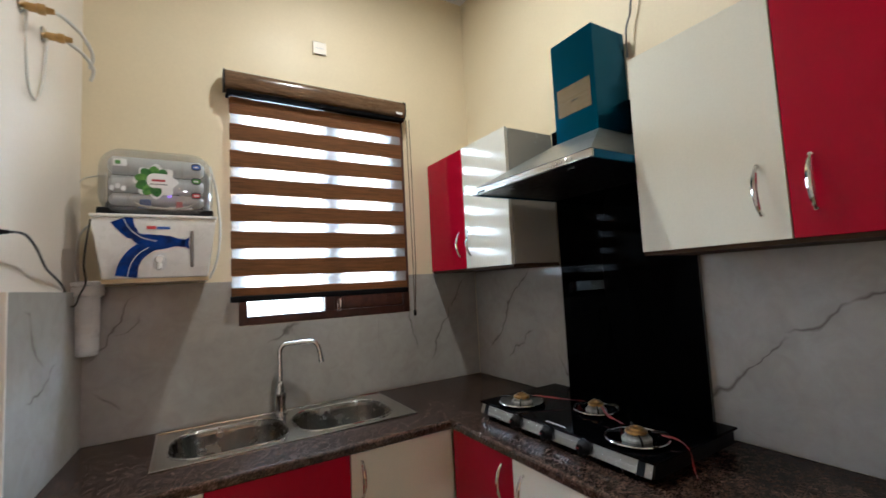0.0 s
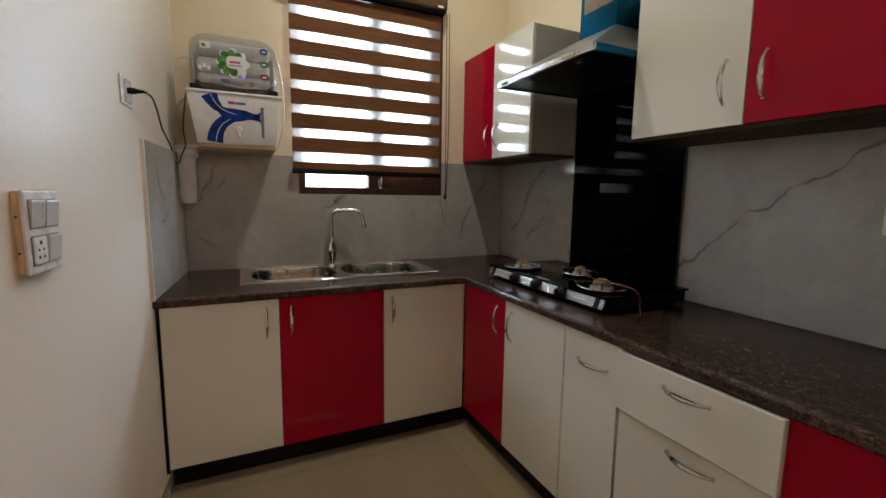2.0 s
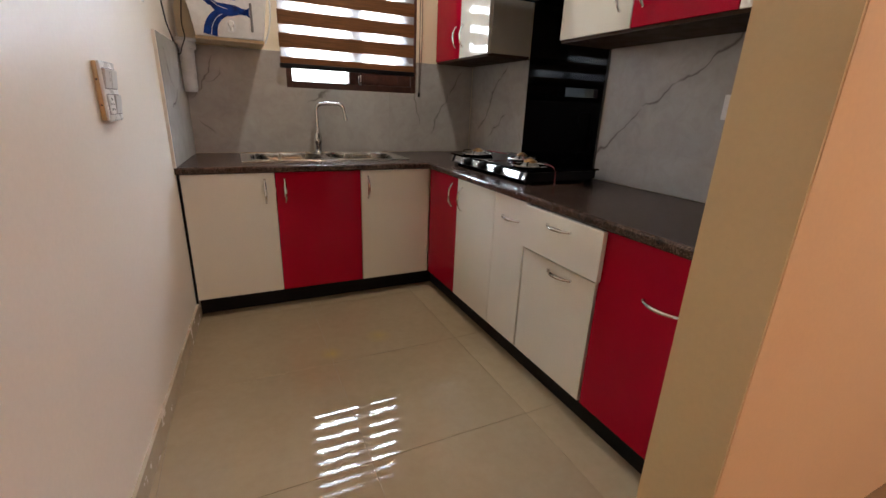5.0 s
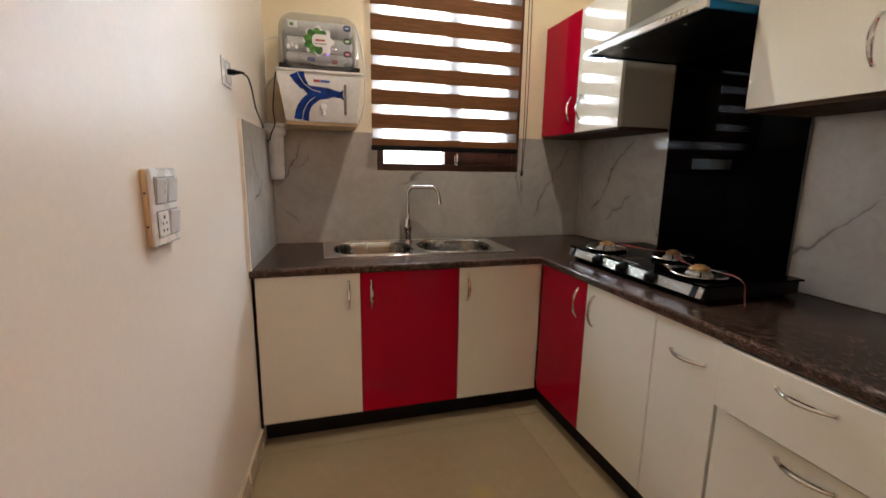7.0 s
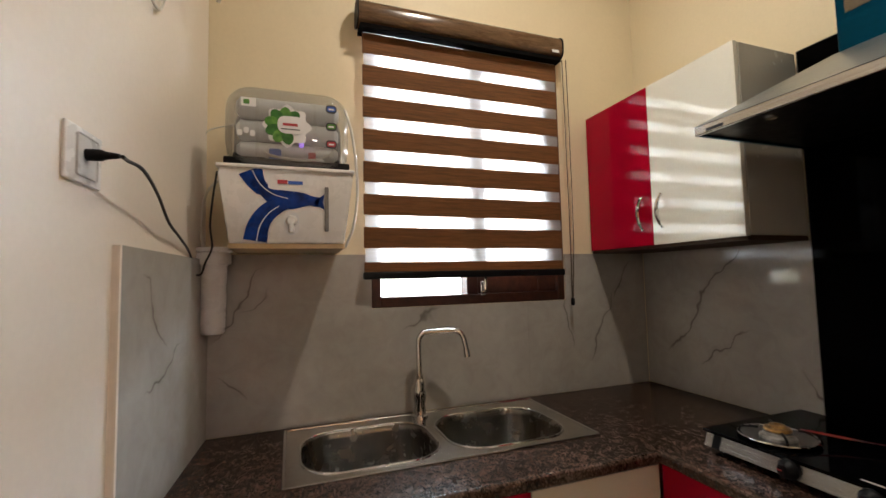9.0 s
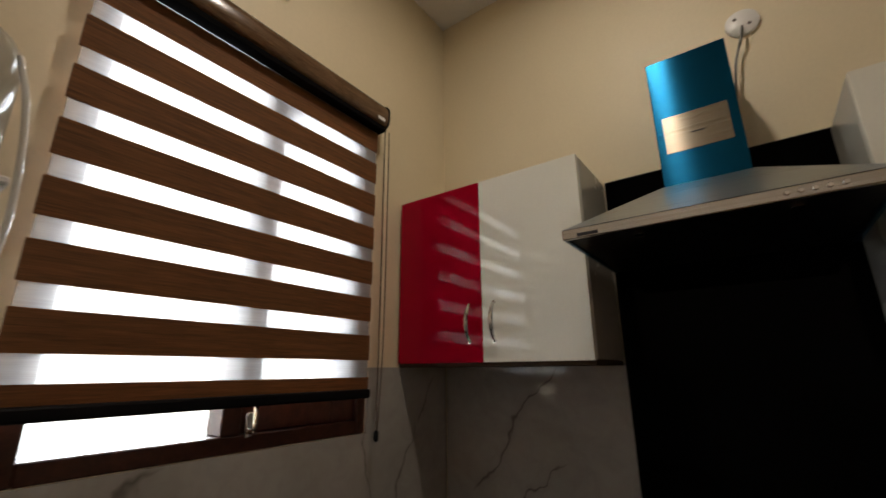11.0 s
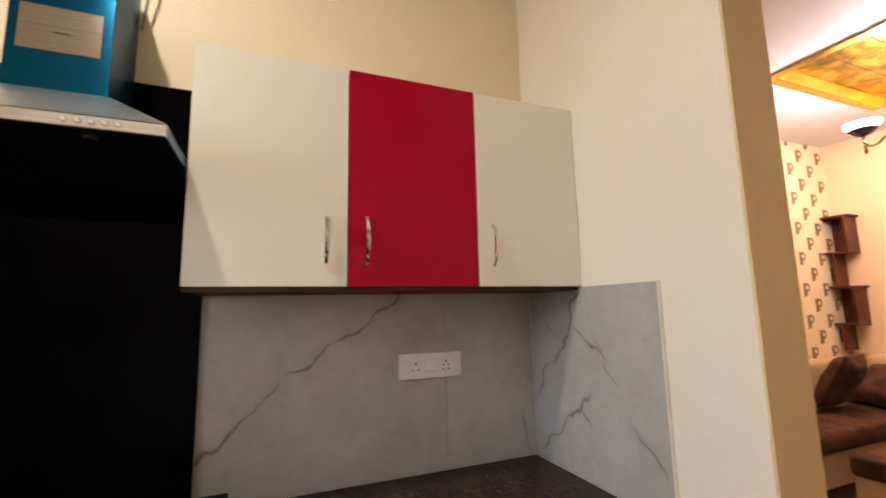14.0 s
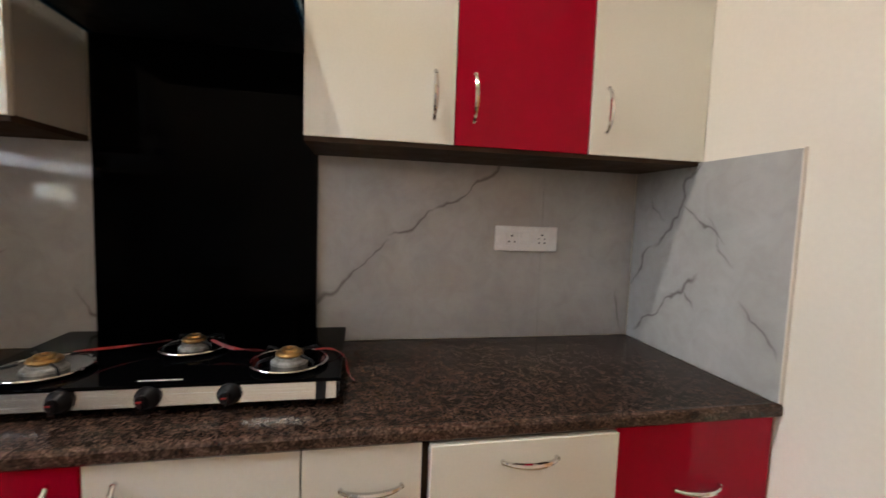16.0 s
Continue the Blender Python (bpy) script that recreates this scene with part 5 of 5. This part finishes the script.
out = local_thing("wall_outlet", turned((west(2.805), 2.805, 1.535), 2.805), "white wall outlet with a black plug in it", "outlet")
lpart("plate", box(-0.056, 0.056, -0.006, 0.0, -0.045, 0.045, 0.003, seg=2), WHITEPLASTIC, out)
lpart("socket", box(-0.028, 0.036, -0.008, -0.0062, -0.034, 0.034, 0.003), SWITCHGREY, out)
lpart("plug", lathe([(0.010, 0), (0.010, 0.020), (0.007, 0.026), (0.004, 0.046)], (0.0, -0.0082, 0.004), (0, -1, 0), 12), BLACKPLASTIC, out, "black two-pin plug", True)
px = west(2.79)
cable = thing("power_cable", (0.93, 3.1, 1.33), "thin black cable running from the outlet to the filter", "cable")
part("cable", tube(curve([(px + 0.058, 2.805, 1.539), (0.916, 2.86, 1.546), (0.922, 2.92, 1.545), (0.920, 3.02, 1.520), (0.914, 3.14, 1.474), (0.911, 3.25, 1.452), (0.911, 3.36, 1.424), (0.912, 3.42, 1.386), (0.914, 3.43, 1.350), (0.910, 3.46, 1.26), (0.913, 3.475, 1.17)], 7), 0.0034, 8), BLACKWIRE, cable, "", True)
part("cable", tube(curve([(0.914, 3.435, 1.352), (0.933, 3.43, 1.354), (0.945, 3.425, 1.389), (0.964, 3.415, 1.434), (0.960, 3.40, 1.498), (0.969, 3.38, 1.574), (0.983, 3.36, 1.656)], 7), 0.0029, 8), BLACKWIRE, cable, "", True)

so = thing("socket_plate", (2.779, 1.532, 1.173), "white switched socket plate on the marble tile", "socket")
part("plate", box(2.768, 2.7788, 1.417, 1.648, 1.130, 1.217, 0.004, seg=2), WHITEPLASTIC, so)
part("inset", box(2.7660, 2.7678, 1.450, 1.615, 1.148, 1.199, 0.001), PAPER, so)
for y0, y1 in ((1.566, 1.612), (1.510, 1.560), (1.453, 1.504)):
    part("module", box(2.7635, 2.7658, y0, y1, 1.151, 1.196, 0.0012), WHITEPLASTIC, so)
for cy, pins in ((1.589, ((0, 0.010, 0.0042), (-0.010, -0.010, 0.0032), (0.010, -0.010, 0.0032))),
                 (1.478, ((0, 0.014, 0.0040), (-0.010, 0.002, 0.0026), (0.010, 0.002, 0.0026), (-0.010, -0.013, 0.0032), (0.010, -0.013, 0.0032)))):
    for y, z, q in pins:
        part("pin_hole", lathe([(q, 0), (q, 0.0006)], (2.7635, cy + y, 1.173 + z), (-1, 0, 0), 8), INKDARK, so)
part("rocker", prism([(2.7608, 1.157), (2.7634, 1.154), (2.7634, 1.193), (2.7622, 1.193)], 1.514, 1.556, 1), WHITEPLASTIC, so, "white rocker switch")

bp = thing("blank_plate", (1.872, 3.585, 2.616), "small square white blank plate above the blind", "blank plate")
part("plate", box(1.838, 1.908, 3.574, 3.5848, 2.583, 2.650, 0.003), OFFWHITE, bp)
part("mark", box(1.852, 1.892, 3.5734, 3.5738, 2.612, 2.617), SWITCHGREY, bp)

# ---- ceiling light ----
cl = thing("ceiling_light", (1.90, 2.70, KZ), "short white batten lamp on the kitchen ceiling", "ceiling light")
part("body", box(1.72, 2.08, 2.665, 2.735, 3.098, KZ - 0.001, 0.004), WHITEPLASTIC, cl)

# ---- living room ----
sofa = thing("corner_sofa", (3.3, -2.2, 0), "brown and beige L-shaped corner sofa, partly in plastic", "sofa")


def seat_block(x0, x1, y0, y1):
    part("base", box(x0 + 0.02, x1, y0, y1, 0.07, 0.29, 0.02, seg=2), SOFABEIGE, sofa, "beige leatherette base")
    c = part("seat_cushion", box(x0, x1, y0, y1, 0.292, 0.425, 0.035, seg=3), SOFABROWN, sofa, "brown velvet seat cushion", True)
    return c


seat_block(3.15, 3.58, -2.36, -0.62)
part("base", box(1.35, 3.58, -2.90, -2.38, 0.07, 0.29, 0.02, seg=2), SOFABEIGE, sofa, "beige leatherette base")
part("seat_cushion", box(2.48, 3.58, -2.90, -2.362, 0.292, 0.425, 0.035, seg=3), SOFABROWN, sofa, "brown velvet seat cushion", True)
part("seat_cushion", box(1.35, 2.478, -2.90, -2.362, 0.292, 0.425, 0.035, seg=3), SOFABROWN, sofa, "brown velvet seat cushion", True)
part("backrest", box(3.585, 3.745, -3.08, -0.62, 0.07, 0.80, 0.05, seg=3), SOFABEIGE, sofa, "padded beige backrest", True)
part("backrest", box(1.35, 3.58, -3.08, -2.905, 0.07, 0.82, 0.05, seg=3), SOFABEIGE, sofa, "padded beige backrest", True)
for k in range(9):
    part("backrest_button", lathe([(0.014, 0), (0.010, 0.006)], (1.50 + 0.25 * k, -2.9045, 0.70), (0, 1, 0), 10), SOFABEIGE, sofa)
part("plastic_wrap", box(1.60, 2.95, -3.06, -2.895, 0.74, 0.828, 0.04, seg=3), PLASTICWRAP, sofa, "clear plastic over the backrest", True)
part("plastic_wrap", box(2.10, 3.30, -2.80, -2.355, 0.40, 0.431, 0.012, seg=2), PLASTICWRAP, sofa, "clear plastic over the seat", True)
for x, y in ((3.2, -0.7), (3.2, -2.2), (1.45, -2.45), (3.5, -0.7), (1.45, -2.85), (3.5, -2.85)):
    part("foot", box(x - 0.03, x + 0.03, y - 0.03, y + 0.03, 0, 0.07, 0.004), BLACKPLASTIC, sofa)


def cushion(place, size, turn, lean, label, spin=0):
    """A plump square cushion with pinched corners."""
    bm = bmesh.new()
    n = 12
    rows = []
    for side in (1, -1):
        grid = []
        for i in range(n + 1):
            row = []
            for j in range(n + 1):
                u, v = 2 * i / n - 1, 2 * j / n - 1
                puff = (1 - u ** 4) * (1 - v ** 4)
                pinch = 1 - 0.10 * (1 - u * u) * v * v - 0.10 * (1 - v * v) * u * u
                wob = 0.012 * noise.noise(Vector((u * 2 + place[0] * 3, v * 2, side)))
                row.append(bm.verts.new((u * size / 2 * pinch, v * size / 2 * pinch, side * (0.095 * puff ** 0.6 + wob * puff))))
            grid.append(row)
        rows.append(grid)
        for i in range(n):
            for j in range(n):
                bm.faces.new((grid[i][j], grid[i + 1][j], grid[i + 1][j + 1], grid[i][j + 1]))
    bmesh.ops.remove_doubles(bm, verts=bm.verts[:], dist=0.0006)
    ob = single("cushion", bm, CUSHION, label, "cushion", "sofa cushions", smooth=True)
    ob.matrix_world = Matrix.Translation(Vector(place) + Vector((0, 0, FZ))) @ Matrix.Rotation(radians(turn), 4, "Z") @ Matrix.Rotation(radians(lean), 4, "X") @ Matrix.Rotation(radians(spin), 4, "Z")


cushion((3.43, -2.20, 0.705), 0.47, 100, 62, "dark brown velvet cushion leaning on the backrest")
cushion((3.36, -2.72, 0.625), 0.48, 165, 38, "brown velvet cushion slumped in the sofa corner")
cushion((2.90, -2.72, 0.745), 0.42, 188, 62, "dark brown velvet cushion stood on its corner", 42)


sofa.location.z += FZ + 0.035


def ottoman(x0, x1, y0, y1):
    o = thing("ottoman", ((x0 + x1) / 2, (y0 + y1) / 2, 0), "beige leatherette ottoman with a brown velvet top", "ottoman", "ottomans by the table")
    part("body", box(x0 + 0.012, x1 - 0.012, y0 + 0.012, y1 - 0.012, 0.05, 0.285, 0.012, seg=2), SOFABEIGE, o, "beige leatherette sides", True)
    part("top", box(x0, x1, y0, y1, 0.286, 0.405, 0.025, seg=3), SOFABROWN, o, "brown velvet padded top", True)
    for x in (x0 + 0.05, x1 - 0.05):
        for y in (y0 + 0.05, y1 - 0.05):
            part("foot", lathe([(0.018, 0), (0.022, 0.05)], (x, y, 0), sides=12), CHROME, o, "", True)
    o.location.z += FZ


ottoman(2.575, 2.985, -1.66, -1.25)
ottoman(2.150, 2.560, -1.66, -1.25)

tbl = thing("coffee_table", (2.5, -2.0, 0), "low beige coffee table with a glass top", "coffee table")
part("body", box(1.95, 2.93, -2.28, -1.76, 0.05, 0.395, 0.015, seg=2), SOFABEIGE, tbl, "beige leatherette sides")
part("glass_top", box(1.93, 2.95, -2.30, -1.74, 0.4005, 0.410, 0.003), TABLEGLASS, tbl, "tinted glass top")
part("plinth", box(2.0, 2.88, -2.23, -1.81, 0, 0.05), BLACKPLASTIC, tbl)
tbl.location.z += FZ

shelf = thing("zigzag_shelf", (3.65, -3.0, 0.9), "dark wooden zigzag wall shelf in the corner", "shelf")


def board(x0, x1, z0, z1, y=(-3.098, -2.90)):
    part("board", box(x0, x1, y[0], y[1], z0, z1, 0.0015), SHELFWOOD, shelf)


for z in (1.80, 1.13):
    board(3.570, 3.588, z + 0.018, z + 0.345)
    board(3.590, 3.7585, z + 0.018, z + 0.345, (-3.098, -3.08))
    board(3.545, 3.7585, z + 0.3455, z + 0.363)
    board(3.570, 3.7585, z, z + 0.0175)
board(3.690, 3.706, 1.494, 1.7995)
board(3.707, 3.7585, 1.494, 1.7995, (-3.098, -3.08))
board(3.690, 3.706, 0.90, 1.1295)
board(3.707, 3.7585, 0.90, 1.1295, (-3.098, -3.08))

# chandelier
ch = thing("chandelier", (2.60, -1.65, 2.40), "gilt chandelier with lit white glass bowls", "chandelier")
CXc, CYc = 2.60, -1.65
part("ceiling_cup", lathe([(0.065, 0), (0.060, 0.012), (0.030, 0.030), (0.012, 0.045)], (CXc, CYc, LZ + 0.084), (0, 0, -1), 20), CHROME, ch, "chrome ceiling cup", True)
part("rod", tube([(CXc, CYc, LZ + 0.045), (CXc, CYc, 2.44)], 0.007, 8), CHROME, ch, "", True)
part("upper_dish", lathe([(0.012, 0), (0.06, 0.008), (0.085, 0.022), (0.080, 0.024), (0.012, 0.014)], (CXc, CYc, 2.66)), CHROME, ch, "", True)
part("hub", lathe([(0.004, 0), (0.022, 0.015), (0.038, 0.05), (0.030, 0.085), (0.014, 0.10)], (CXc, CYc, 2.385)), TRACKBROWN, ch, "gilt turned hub", True)
for k in range(3):
    a = radians(114 + 120 * k)
    c, s = math.cos(a), math.sin(a)

    def at(r, z):
        return (CXc + c * r, CYc + s * r, z)
    arm = part("arm", tube(curve([at(0.02, 2.44), at(0.08, 2.415), at(0.13, 2.43), at(0.17, 2.40), at(0.22, 2.395), at(0.245, 2.43), at(0.245, 2.475)], 5), 0.009, 8), TRACKBROWN, ch, "curved gilt arm", True)
    part("finial", lathe([(0.003, 0), (0.011, 0.015), (0.008, 0.05), (0.012, 0.06)], at(0.245, 2.345)), TRACKBROWN, arm, "gilt drop finial", True)
    part("cup", lathe([(0.010, 0), (0.040, 0.010), (0.066, 0.030), (0.088, 0.046), (0.080, 0.047), (0.058, 0.033), (0.010, 0.012)], at(0.245, 2.470), sides=10), NAVYENAMEL, arm, "dark navy petal cup")
    part("glass_bowl", lathe([(0.030, 0), (0.074, 0.014), (0.097, 0.036), (0.103, 0.060), (0.096, 0.060), (0.02, 0.020)], at(0.245, 2.506)), LAMPGLASS, arm, "lit white glass bowl", True)

# ---- floor ----
floor = thing("floor", (0, 0, -0.1), "glossy cream vitrified floor tiles with thin joints", "floor", kind="structure")
part("screed", box(LX0 - 0.2, LX1 + 0.2, LY0 - 0.2, 3.785, -0.12, FZ - 0.0015), GROUT, floor)
JX, JY, PITCH = 1.448, 1.68, 0.612


def floor_tiles(x0, x1, mat, rows):
    """A column of square tiles on one shared mesh."""
    mesh = finish(box(0.0007, x1 - x0 - 0.0007, 0.0007, PITCH - 0.0007, -0.010, 0.0, 0.0004), "floor_tile", mat)
    for j in rows:
        ob = new("floor_tile", mesh)
        ob.parent = floor
        ob.location = (x0, JY + PITCH * j, 0.1 + FZ)


for i in range(-5, 4):
    if i == 1:
        floor_tiles(JX + PITCH, 2.30, FLOORBORDER, range(-1, 4))
        floor_tiles(JX + PITCH, JX + 2 * PITCH, FLOORTILE, range(-9, -1))
    else:
        floor_tiles(JX + PITCH * i, JX + PITCH * (i + 1), FLOORTILE, range(-9, 4))
